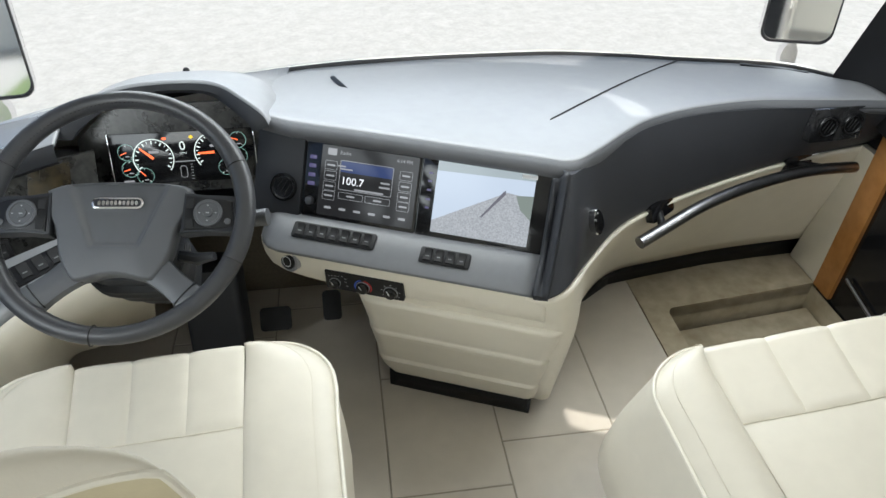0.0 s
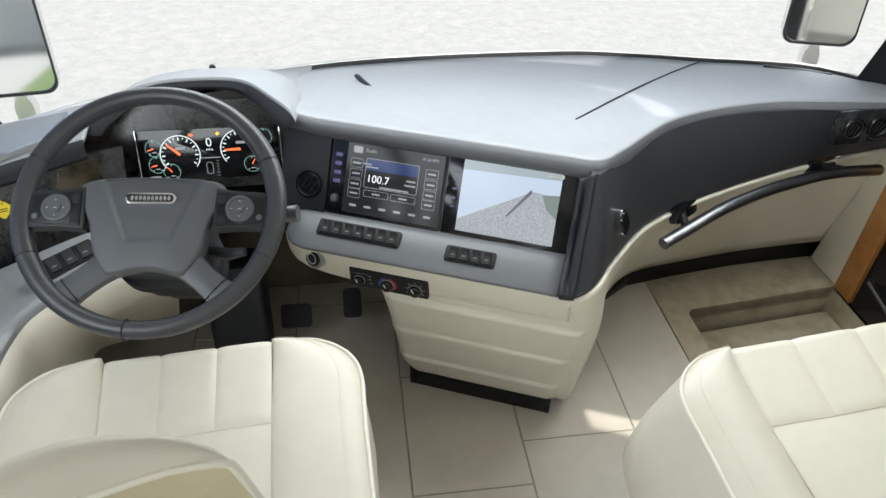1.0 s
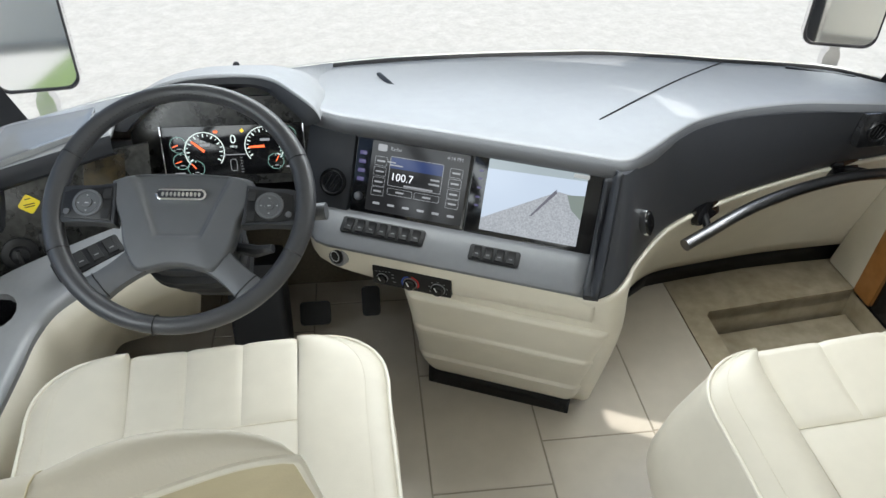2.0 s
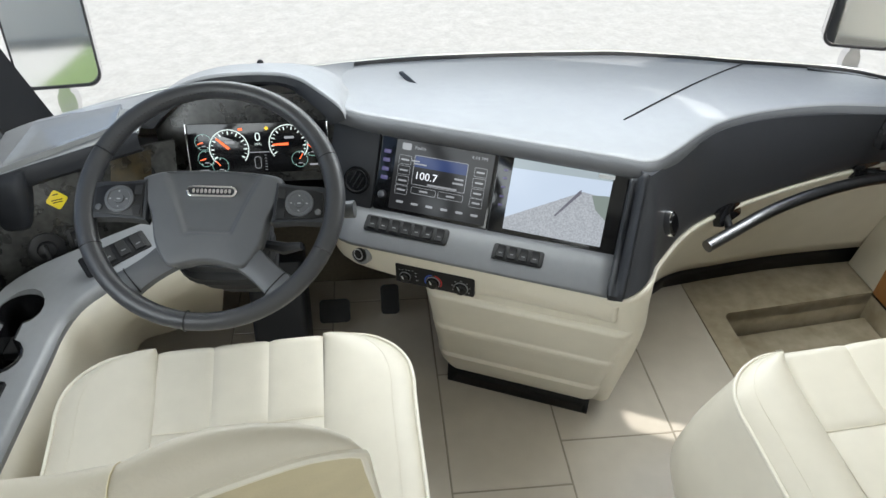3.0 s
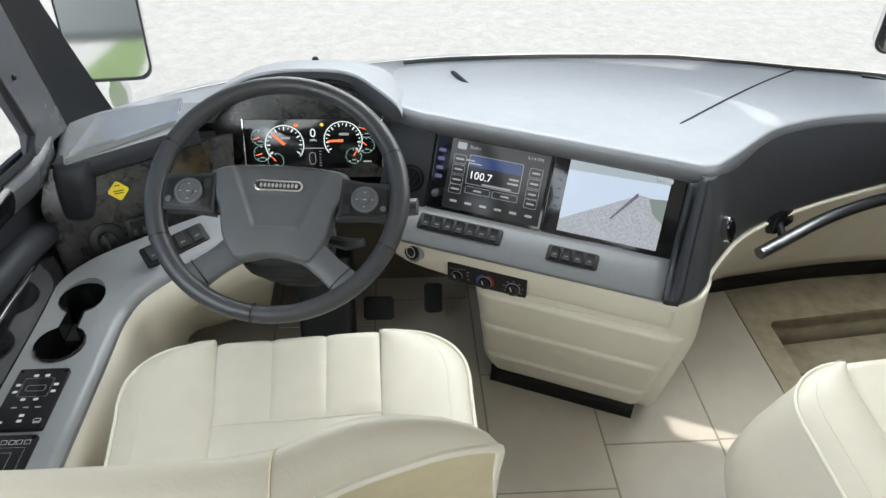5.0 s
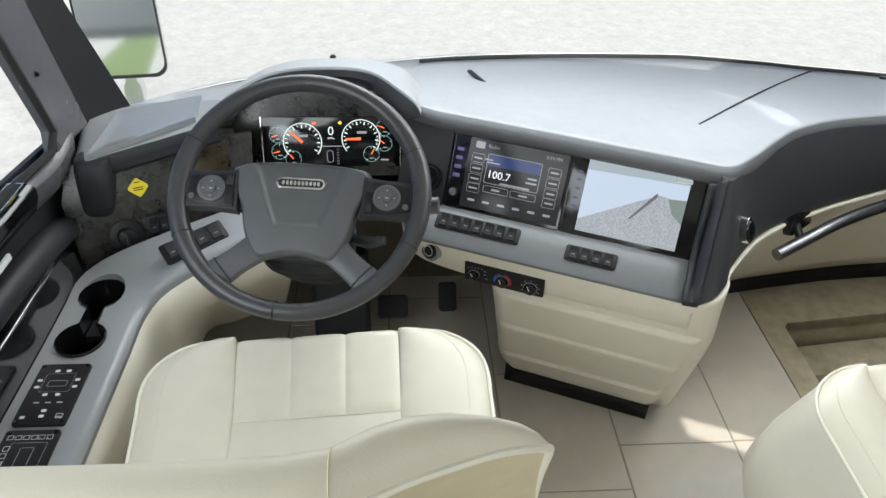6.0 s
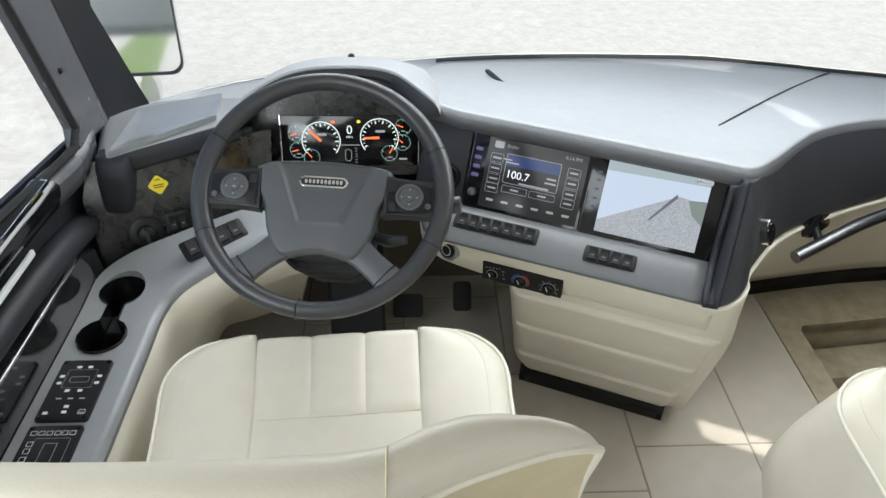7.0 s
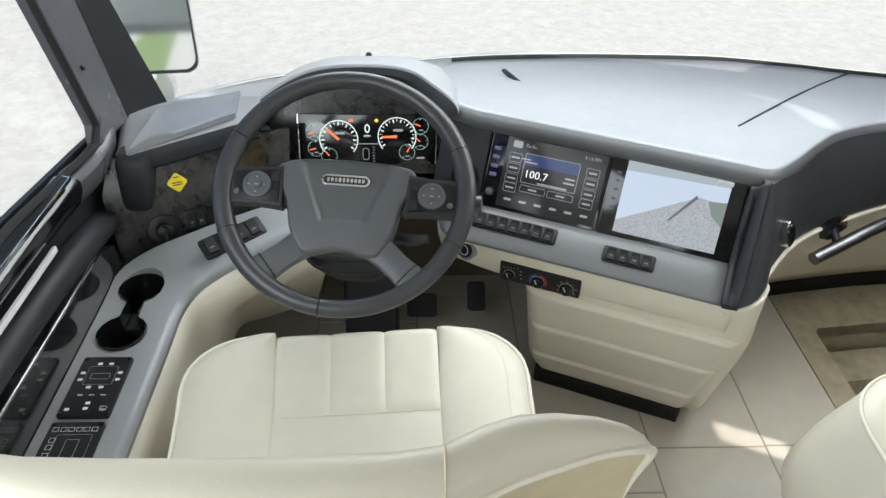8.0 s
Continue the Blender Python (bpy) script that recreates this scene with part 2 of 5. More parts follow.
def resample(P, n):
    P = [Vector(p) for p in P]
    acc = [0.0]
    for a, b in zip(P, P[1:]):
        acc.append(acc[-1] + (b - a).length)
    out, j = [], 0
    for k in range(n):
        s = acc[-1] * k / (n - 1)
        while j < len(P) - 2 and acc[j + 1] < s:
            j += 1
        d = acc[j + 1] - acc[j]
        out.append(P[j].lerp(P[j + 1], (s - acc[j]) / d if d else 0))
    return out


def matched(columns, per):
    """Columns of 3D points blended smoothly between the given ones: per steps to each gap."""
    out = []
    for i in range(len(columns) - 1):
        c0, c1, c2, c3 = columns[max(i - 1, 0)], columns[i], columns[i + 1], columns[min(i + 2, len(columns) - 1)]
        for k in range(per):
            t = k / per
            out.append([0.5 * (2 * b + (c - a) * t + (2 * a - 5 * b + 4 * c - d) * t * t + (3 * b - a - 3 * c + d) * t ** 3)
                        for a, b, c, d in zip(*(map(Vector, q) for q in (c0, c1, c2, c3)))])
    out.append([Vector(p) for p in columns[-1]])
    return out


def text_mesh(body, size, m, bm=None, center=True):
    """Built-in lettering as flat mesh, placed by m."""
    cu = bpy.data.curves.new("lettering", "FONT")
    cu.body, cu.size = body, size
    cu.align_x, cu.align_y = ("CENTER" if center else "LEFT"), "CENTER"
    cu.resolution_u = 3
    tmp = bpy.data.objects.new("lettering", cu)
    scene.collection.objects.link(tmp)
    me = bpy.data.meshes.new_from_object(tmp.evaluated_get(bpy.context.evaluated_depsgraph_get()))
    bpy.data.objects.remove(tmp)
    bm = bm or bmesh.new()
    old = set(bm.verts)
    bm.from_mesh(me)
    bmesh.ops.transform(bm, matrix=m, verts=[v for v in bm.verts if v not in old])
    bpy.data.meshes.remove(me)
    bpy.data.curves.remove(cu)
    return bm


def cut_out(ob, cutter):
    """Takes the cutter's volume out of ob for good."""
    me = bpy.data.meshes.new("cutter")
    bmesh.ops.recalc_face_normals(cutter, faces=cutter.faces)
    cutter.to_mesh(me)
    cutter.free()
    c = new("cutter", me)
    c.matrix_basis = WORLD[ob]
    mod = ob.modifiers.new("cut", "BOOLEAN")
    mod.object, mod.operation, mod.solver = c, "DIFFERENCE", "EXACT"
    bpy.context.view_layer.update()
    got = bpy.data.meshes.new_from_object(ob.evaluated_get(bpy.context.evaluated_depsgraph_get()))
    ob.modifiers.clear()
    ob.data = got
    bpy.data.objects.remove(c)
    return ob


def T(x=0, y=0, z=0):
    return Matrix.Translation((x, y, z))

# ---- the setting: ground, coach shell, floor ----
bm = bmesh.new()
bmesh.ops.create_grid(bm, x_segments=40, y_segments=40, size=400)
bmesh.ops.translate(bm, verts=bm.verts, vec=(0, 0, -0.98))
structure("ground", bm, GRAVEL, "pale sunlit gravel lot around the parked coach", "gravel ground")

FLOOR_BACK, WALL = -5.0, 1.235
bm = box(-0.305, (FLOOR_BACK + 1.85) / 2, -0.0265, 1.86, 1.85 - FLOOR_BACK, 0.05)
floor = structure("floor", bm, GROUT, "beige porcelain tile floor with tan grout joints", "floor", smooth=False)

# landing beside the tiles, with the entry step well cut into it
L4 = 0.628
bm = bmesh.new()
well = [(0.700, 0.62), (0.705, 1.43), (0.722, 1.452), (1.262, 1.508), (1.262, 0.62)]
prism([(L4, FLOOR_BACK), (L4, 1.66), (1.34, 1.70), (1.34, 1.508), (1.262, 1.508), (0.722, 1.452), (0.705, 1.43), (0.700, 0.62), (1.262, 0.62), (1.34, 0.62), (1.34, FLOOR_BACK)], -0.05, -0.001, 0.004, bm)
landing = structure("landing", bm, STONE, "mottled beige stone-look vinyl landing beside the entry steps", "entry landing")
bm = loft([[(x, y, z) for x, y in well] for z in (-0.012, -0.20)], closed=True)
prism(well, -0.215, -0.20, 0, bm)
prism([(0.708, 1.30), (0.71, 1.43), (1.26, 1.49), (1.26, 1.36)], -0.20, -0.095, 0.012, bm)
structure("step_well", bm, STONE, "recessed entry step covered in mottled beige vinyl", "entry step")


def wall_plate(name, pts, x0, x1, mat, label, category):
    """A wall in the y-z plane between x0 and x1."""
    m = Matrix(((0, 0, 1, 0), (1, 0, 0, 0), (0, 1, 0, 0), (0, 0, 0, 1)))
    return structure(name, prism(pts, min(x0, x1), max(x0, x1), 0.0, m=m), mat, label, category, smooth=False)


wall_plate("wall_left", [(FLOOR_BACK, -0.06), (1.75, -0.06), (1.68, 0.64), (1.33, 0.775), (1.17, 0.795), (0.82, 0.835), (FLOOR_BACK, 0.84)], -WALL, -1.246, DARK, "dark grey lower side wall below the driver window", "wall")
# Rear openings in these unseen side walls are made for the fill lamps.
wall_plate("wall_left_rear", [(FLOOR_BACK, 0.84), (-2.4, 0.84), (-2.4, 1.55), (-0.75, 1.55), (-0.75, 0.84), (-0.35, 0.84), (-0.35, 1.62), (0.92, 1.62), (0.92, 2.0), (FLOOR_BACK, 2.0)], -WALL, -1.30, WHITEWALL, "ivory side wall behind the driver with a window opening", "wall")
wall_plate("wall_right", [(FLOOR_BACK, -0.3), (0.55, -0.3), (0.55, 2.0), (-0.9, 2.0), (-0.9, 0.84), (-2.5, 0.84), (-2.5, 1.55), (-0.95, 1.55), (-0.95, 2.0), (FLOOR_BACK, 2.0)], 1.285, 1.35, WHITEWALL, "ivory side wall behind the entry door with a window opening", "wall")
# Out of view above, this wall runs forward to shield the dash from sun.
wall_plate("wall_right_front", [(1.42, -0.3), (1.78, -0.3), (1.72, 0.66), (1.70, 0.92), (1.70, 1.30), (1.68, 1.75), (1.50, 2.0), (0.55, 2.0), (0.55, 1.70), (1.13, 1.70), (1.13, 0.62), (1.42, 0.62)], 1.285, 1.35, BLACK, "black door surround and front pillar base, its unseen top extended to block the sun", "wall")
bm = box(0.02, (FLOOR_BACK + 1.0) / 2, 2.03, 2.66, 1.0 - FLOOR_BACK, 0.06)
structure("ceiling", bm, CEILING, "plain white vinyl ceiling of the coach", "ceiling", smooth=False)
bm = box(0.02, FLOOR_BACK - 0.03, 1.0, 2.66, 0.06, 2.1)
structure("wall_back", bm, WHITEWALL, "plain ivory wall closing the coach behind", "wall", smooth=False)
# front cowl below the windscreen and the header above it
base_line = [(-1.225, 1.58, 0.67), (-1.0, 1.745, 0.668), (-0.70, 1.87, 0.662), (-0.358, 1.96, 0.66), (-0.04, 1.987, 0.66), (0.30, 1.985, 0.66), (0.438, 1.975, 0.66), (0.66, 1.935, 0.656), (0.792, 1.90, 0.655), (0.94, 1.86, 0.657), (1.09, 1.807, 0.66), (1.17, 1.75, 0.66), (1.225, 1.69, 0.66)]
cowl = smooth_line(base_line, 40)
bm = loft([[p + Vector((0, 0.03, 0.0)) for p in cowl], [Vector((p.x * 1.02, p.y + 0.06, -0.5)) for p in cowl]])
thicken(structure("wall_front", bm, BODY, "ivory front cap of the coach below the windscreen", "wall"), 0.02, 1)
bm = loft([[p + Vector((0, 0.012, z)) for p in cowl] for z in (-0.03, 0.003)])
thicken(structure("windscreen_seal", bm, RUBBER, "black rubber seal along the windscreen base", "window seal"), 0.014, 1)
# Unseen top edge, set forward so the header keeps sun off the dash.
top_line = [Vector((p.x * 0.98, p.y - 0.24 - 0.20 * p.x * p.x, 1.98)) for p in cowl]
bm = loft([[p + Vector((0, 0.02, 0.004)) for p in cowl], [a.lerp(b, 0.5) + Vector((0, 0.05, 0)) for a, b in zip(cowl, top_line)], top_line])
win = structure("window_1", bm, GLASS, "large clear curved windscreen", "windscreen")
win.visible_shadow = False
bm = loft([top_line, [Vector((p.x, p.y - 0.85, 2.0)) for p in top_line]])
thicken(structure("trim_header", bm, CEILING, "white header panel above the windscreen", "header"), 0.04, 1)

# Panel added out of view to stop sun stripes on the dash.
low_line = [a.lerp(b, 0.565) for a, b in zip(cowl, top_line)]
bm = loft([[p + Vector((0.055 * p.x, -0.05, 0)) for p in top_line], [p + Vector((0.045 * p.x, -0.07, 0)) for p in low_line]])
thicken(structure("trim_sun_block", bm, CEILING, "unseen white panel added above the windscreen to block the sun", "overhead panel"), 0.03, 1)

# outer body flanks, seen in the mirrors
for side, name in ((-1, "coach_flank"), (1, "coach_flank")):
    e = thing(name, T(side * 1.33, -4, -0.98), "ivory painted coach side with a taupe stripe", "coach body", kind="structure")
    part("panel", box(side * 1.335, -3.4, -0.02, 0.05, 7.6, 1.55, 0.01), BODY, e, m=Matrix())
    part("stripe", box(side * 1.364, -3.4, 0.35, 0.006, 7.6, 0.16), STRIPE, e, "taupe stripe", m=Matrix())
    for y in (-1.72, -3.6, -5.5):
        part("side_window", box(side * 1.352, y, 1.24, 0.012, 1.55, 0.66, 0.004), SHINY, e, "dark tinted side window", m=Matrix())
    part("upper_panel", box(side * 1.335, -4.2, 1.83, 0.05, 6.0, 0.40, 0.01), BODY, e, m=Matrix())
# Boxes added only to give the mirrors ivory and taupe to reflect.
for side, x, y, w, d, z in ((-1, -2.55, -6.0, 2.3, 1.2, 0.10), (1, 1.95, -4.35, 1.18, 3.6, -0.275)):
    e = thing("mirror_stand_in", T(x, y, z), "ivory box with a taupe foot, added for the mirrors to reflect", "slide-out", kind="structure")
    part("shell", box(x, y, z + 1.10, w, d, 1.96, 0.02), BODY, e, m=Matrix())
    part("foot_stripe", box(x, y, z + 0.06, w + 0.006, d + 0.006, 0.125, 0.008), STRIPE, e, "taupe stripe", m=Matrix())
lawn_edge = [(-3.6, -22.0), (-2.6, -22.0), (-2.3, -7.4), (-3.0, -7.2), (-3.6, -8.0)]
structure("lawn", prism(lawn_edge, -0.985, -0.968, 0), GRASS, "patch of green lawn beside the gravel", "lawn")

# left front pillar, window trim and glass
wall_plate("trim_pillar", [(1.17, 0.795), (1.33, 0.775), (1.245, 1.066), (1.00, 1.98), (0.80, 1.98), (0.92, 1.62), (1.091, 1.117), (1.172, 0.87), (1.182, 0.835)], -1.195, -1.222, TRIM, "satin graphite trim along the driver window", "pillar trim")
wall_plate("pillar_left", [(1.322, 0.778), (1.62, 0.655), (1.414, 1.011), (1.12, 1.60), (0.98, 1.99), (0.965, 1.99), (1.246, 1.066)], -1.203, -1.250, BLACK, "black windscreen pillar on the driver side", "pillar")
bm = lathe([(0.005, 0), (0.006, 0.003), (0.003, 0.006)], 12)
structure("trim_screw", bm, BLACK, "small black screw in the pillar trim", "screw", m=pose(-1.195, 1.19, 0.955, 0, 90, 0))
wall_plate("pillar_right", [(1.42, 0.60), (1.72, 0.655), (1.623, 0.915), (1.36, 1.60), (1.13, 1.75), (1.13, 1.45)], 1.215, 1.285, BLACK, "black windscreen pillar on the passenger side", "pillar")
m = Matrix(((0, 0, 1, 0), (1, 0, 0, 0), (0, 1, 0, 0), (0, 0, 0, 1)))
bm = bmesh.new()
bm.faces.new([bm.verts.new((-1.219, y, z)) for y, z in ((-0.36, 0.83), (0.82, 0.83), (1.182, 0.80), (1.182, 0.85), (0.92, 1.63), (-0.36, 1.63))])
win = structure("window_2", bm, GLASS, "clear sliding driver side window", "window")
win.visible_shadow = False

bm = tube([(-1.197, 0.60, 0.858), (-1.197, 0.82, 0.850), (-1.197, 1.05, 0.818), (-1.197, 1.15, 0.806), (-1.197, 1.182, 0.835), (-1.197, 1.172, 0.87), (-1.197, 1.091, 1.117), (-1.197, 0.92, 1.62)], 0.008, 8)
structure("trim_seal", bm, RUBBER, "black rubber seal round the driver window", "window seal")
bm = tube([(-1.200, 1.335, 0.775), (-1.200, 1.246, 1.066), (-1.200, 1.00, 1.95)], 0.007, 8)
structure("trim_seal_front", bm, RUBBER, "black joint between pillar and trim", "seal")

# driver window sill: track, rail and padded bar
e = thing("window_sill", T(-1.21, 0.8, 0.84), "grey window sill with black track and bright edge", "window sill", kind="structure")
cols = [[Vector((-1.216, y, z + 0.004)), Vector((-1.204, y, z)), Vector((-1.184 + g, y, z - 0.006)), Vector((-1.178 + g, y, z - 0.014)), Vector((-1.180 + g, y, z - 0.032)), Vector((-1.192 + g * 0.5, y, z - 0.062)), Vector((-1.225, y, z - 0.085))] for y, z, g in ((-0.3, 0.85, 0.0), (0.4, 0.840, 0.0), (0.8, 0.830, 0.0), (1.0, 0.818, 0.0), (1.10, 0.802, -0.002), (1.18, 0.798, -0.006), (1.245, 0.810, -0.014))]
sill = matched(cols, 6)
part("ledge", loft(sill[:20]), SHINY, e, "gloss black ledge", m=Matrix())
part("sill_foot", loft(sill[19:]), TRIM, e, "satin graphite foot of the pillar trim", m=Matrix())
part("track", box(0, 0, 0, 0.022, 1.28, 0.008, 0.002), RUBBER, e, m=pose(-1.192, 0.35, 0.840, -1.1, 0, 0))
part("track_end", box(0, 0, 0, 0.027, 0.003, 0.008, 0.001), CHROME, e, m=pose(-1.192, 0.992, 0.8285, -1.1, 0, 0))
for x in (-1.2055, -1.1785):
    part("track_edge", box(0, 0, 0, 0.0022, 1.285, 0.008, 0.0008), CHROME, e, "bright metal edge", m=pose(x, 0.35, 0.841, -1.1, 0, 0))
part("lower_edge", box(0, 0, 0, 0.006, 0.9, 0.012, 0.001), PRINT, e, "pale strip below the track", m=pose(-1.196, 0.45, 0.748, -1.2, 0, 0))
bm = tube(smooth_line([(-1.20, -0.3, 0.705), (-1.205, 0.5, 0.70), (-1.205, 0.8, 0.688), (-1.208, 1.0, 0.664), (-1.214, 1.09, 0.642), (-1.232, 1.20, 0.600)], 24), 0.029, 14)
part("padded_bar", bm, DARK, e, "dark grey padded bar", m=Matrix())
part("bright_line", box(0, 0, 0, 0.004, 1.4, 0.005, 0.001), CHROME, e, m=pose(-1.192, 0.33, 0.646, -1.3, 0, 0))
wall_plate("trim_burl_panel", [(-0.3, 0.53), (1.10, 0.53), (1.09, 0.60), (1.0, 0.64), (-0.3, 0.66)], -1.192, -1.235, BURL_GLOSS, "glossy dark burl wood panel beside the console", "wall panel")

# entry door side
wall_plate("trim_oak", [(1.415, 0.003), (1.50, 0.003), (1.475, 0.62), (1.392, 0.62)], 1.255, 1.285, OAK, "honey oak trim beside the entry door", "trim")
wall_plate("trim_cream_return", [(1.502, 0.003), (1.66, 0.003), (1.60, 0.30), (1.55, 0.51), (1.481, 0.51)], 1.262, 1.284, CREAM, "cream panel end beside the oak trim", "trim")
e = thing("door_1", T(1.27, 1.1, -0.25), "black entry door, its unseen upper slit made for the floor's sun patch", "entry door", kind="structure")
m = Matrix(((0, 0, 1, 0), (1, 0, 0, 0), (0, 1, 0, 0), (0, 0, 0, 1)))
part("panel", prism([(0.56, -0.25), (1.425, -0.25), (1.40, 0.62), (1.40, 0.88), (0.56, 0.88)], 1.268, 1.30, 0.006, m=m), SHINY, e, m=Matrix())
# Unseen upper door; its narrow opening is sized to shape the sun patch.
bm = bmesh.new()
for pts in ([(0.56, 0.885), (1.36, 0.885), (1.345, 1.30), (0.56, 1.30)], [(0.655, 1.302), (1.345, 1.302), (1.26, 1.62), (0.655, 1.62)], [(0.56, 1.622), (1.26, 1.622), (1.13, 1.72), (0.56, 1.72)], [(0.56, 1.302), (0.58, 1.302), (0.58, 1.62), (0.56, 1.62)]):
    prism(pts, 1.268, 1.30, 0.002, bm, m)
part("sun_slit_surround", bm, BLACK, e, m=Matrix())
part("rail", tube([(1.255, 1.38, 0.12), (1.255, 0.8, -0.02), (1.255, 0.6, -0.05)], 0.005, 8), STEEL, e, "thin steel edge", m=Matrix())

# floor tiles
def tile_at(x0, x1, y0, y1):
    g = 0.0022
    return prism([(x0 + g, y0 + g), (x1 - g, y0 + g), (x1 - g, y1 - g), (x0 + g, y1 - g)], -0.010, 0.0, 0.0012, seg=1)


COLS = [(-1.235, -0.85, (0.2, 0.75, 1.36, 1.97)), (-0.85, -0.545, (0.25, 0.66, 1.05, 1.48, 1.97)), (-0.545, -0.240, (0.25, 0.62, 1.60, 1.97)), (-0.240, 0.065, (0.09, 0.48, 0.871, 1.262, 1.65, 1.97)),
        (0.065, 0.374, (0.22, 0.61, 1.003, 1.395, 1.79)), (0.374, 0.626, (0.0, 0.35, 1.006, 1.70))]
for x0, x1, ys in COLS:
    first = ys[0]
    while first > -2.0:
        first -= 0.39
        ys = (first, *ys)
    for y0, y1 in zip(ys, ys[1:]):
        part("tile", tile_at(x0, x1, y0, y1), TILE, floor, m=Matrix())

# ---- dashboard ----
MC = pose(0.166, 1.097, 0, 0, 0, -23.2)


def uc(u, n, z):
    """A point of the centre stack: u along its face, n out towards the seats, z up."""
    return MC @ Vector((u, -n, z))


dash = thing("dashboard", T(0, 1.5, 0), "charcoal motorhome dashboard with cream lower panels and burl wood", "dashboard")
lip = [Vector(p) for p in ((-0.50, 1.385, 0.80), uc(-0.63, 0.005, 0.792), uc(-0.58, 0.005, 0.790), uc(-0.30, 0.004, 0.788), uc(-0.06, 0.004, 0.786), (0.185, 1.095, 0.783), (0.258, 1.148, 0.775), (0.358, 1.248, 0.760), (0.460, 1.340, 0.744), (0.615, 1.422, 0.727), (0.797, 1.46, 0.720), (0.953, 1.457, 0.714), (1.225, 1.44, 0.705))]
back = [Vector(p) for p in ((-0.60, 1.895, 0.662), (-0.48, 1.93, 0.661), (-0.358, 1.96, 0.66), (-0.04, 1.987, 0.66), (0.30, 1.985, 0.66), (0.438, 1.975, 0.66), (0.55, 1.957, 0.658), (0.66, 1.935, 0.657), (0.792, 1.90, 0.655), (0.94, 1.86, 0.657), (1.09, 1.807, 0.66), (1.16, 1.755, 0.66), (1.225, 1.69, 0.66))]
cols, roll = [], []
for a, b in zip(lip, back):
    d = (b - a)
    inw = Vector((d.x, d.y, 0)).normalized()
    roll.append([a + inw * 0.012 + Vector((0, 0, -0.045)), a + inw * 0.002 + Vector((0, 0, -0.034)), a + Vector((0, 0, -0.024)), a + inw * 0.0035 + Vector((0, 0, -0.0145)), a + inw * 0.009 + Vector((0, 0, -0.0085)), a + inw * 0.017 + Vector((0, 0, -0.0040))])
    col = [a + inw * 0.017 + Vector((0, 0, -0.0040)), a + inw * 0.027 + Vector((0, 0, -0.0012)), a + inw * 0.038]
    for k in range(1, 9):
        t = k / 8
        col.append((a + inw * 0.038).lerp(b, t) + Vector((0, 0, 0.012 * math.sin(math.pi * t))))
    cols.append(col)
thicken(part("top_pad", loft(matched(cols, 5)), DASH_LIT, dash, "soft charcoal dash top in a lit pale tone, sloping to the windscreen", m=Matrix()), 0.012)


part("lip_roll", loft(matched(roll, 5)), LIP_FADE, dash, "rolled front edge of the dash top, its light fall-off in the colour", m=Matrix())


def on_top(a, b, n, lift=0.002):
    """A line over the dash top between two plan points, at the height of its slope."""
    out = []
    for k in range(n):
        t = k / (n - 1)
        x, y = a[0] + (b[0] - a[0]) * t, a[1] + (b[1] - a[1]) * t
        out.append((x, y, a[2] + (b[2] - a[2]) * t + 0.010 * math.sin(math.pi * t) + lift))
    return out


part("panel_gap", tube(on_top((0.205, 1.338, 0.762), (0.79, 1.895, 0.657), 16), 0.0022, 6), RUBBER, dash, "thin dark joint in the dash top", m=Matrix())
bm = prism(rrect(0.13, 0.012, 0.005), -0.002, 0.003, 0.001)
part("defrost_slot", bm, BLACK, dash, "black defroster slot", m=pose(-0.285, 1.65, 0.737, -10, 0, 112))
bm = prism(rrect(0.20, 0.022, 0.006), -0.002, 0.004, 0.001)
part("defrost_grille", bm, BLACK, dash, m=pose(1.05, 1.775, 0.668, -9, 0, -26))

# dark side band, right of the screens and round to the door
low = [uc(0.012, 0.1745, 0.555), uc(0.024, 0.170, 0.558), uc(0.046, 0.150, 0.566), uc(0.066, 0.095, 0.566), (0.262, 1.108, 0.500), (0.395, 1.246, 0.50), (0.558, 1.340, 0.50), (0.718, 1.408, 0.50), (0.924, 1.476, 0.503), (1.10, 1.518, 0.508), (1.285, 1.55, 0.512)]
high = [uc(0.012, 0.012, 0.770), uc(0.016, 0.011, 0.769), uc(0.022, 0.008, 0.767), (0.200, 1.096, 0.764), (0.278, 1.172, 0.752), (0.372, 1.262, 0.738), (0.485, 1.356, 0.722), (0.645, 1.428, 0.707), (0.84, 1.456, 0.698), (1.02, 1.452, 0.692), (1.285, 1.437, 0.685)]
bulge = [0.004, 0.004, 0.006, 0.010, 0.012, 0.012, 0.012, 0.012, 0.012, 0.012, 0.012]
cols = []
for k, (a, b) in enumerate(zip(low, high)):
    a, b = Vector(a), Vector(b)
    out = Vector((0.25, -0.95, 0.2)).normalized()
    inn = Vector((-0.3, 0.95, 0)) * 0.03
    cols.append([a + inn * 0.6 + Vector((0, 0, 0.004)), a + inn * 0.15 + Vector((0, 0, -0.002)), a + Vector((0, 0, 0.008))] + [a.lerp(b, t) + out * bulge[k] * math.sin(math.pi * t) for t in (0.12, 0.3, 0.5, 0.7, 0.88)] + [b, b + inn])
thicken(part("side_band", loft(matched(cols, 5)), BAND_SHADED, dash, "charcoal band in a shaded tone, sweeping to the door", m=Matrix()), 0.008)

# cream apron under the band: wraps the corner of the centre stack and runs on to the door
A = [uc(-0.03, 0.160, 0.550), uc(0.014, 0.162, 0.555), uc(0.046, 0.142, 0.566), uc(0.064, 0.090, 0.564), (0.263, 1.114, 0.50), (0.395, 1.250, 0.497), (0.558, 1.344, 0.497), (0.718, 1.412, 0.497), (0.924, 1.480, 0.50), (1.10, 1.522, 0.505), (1.285, 1.555, 0.51)]
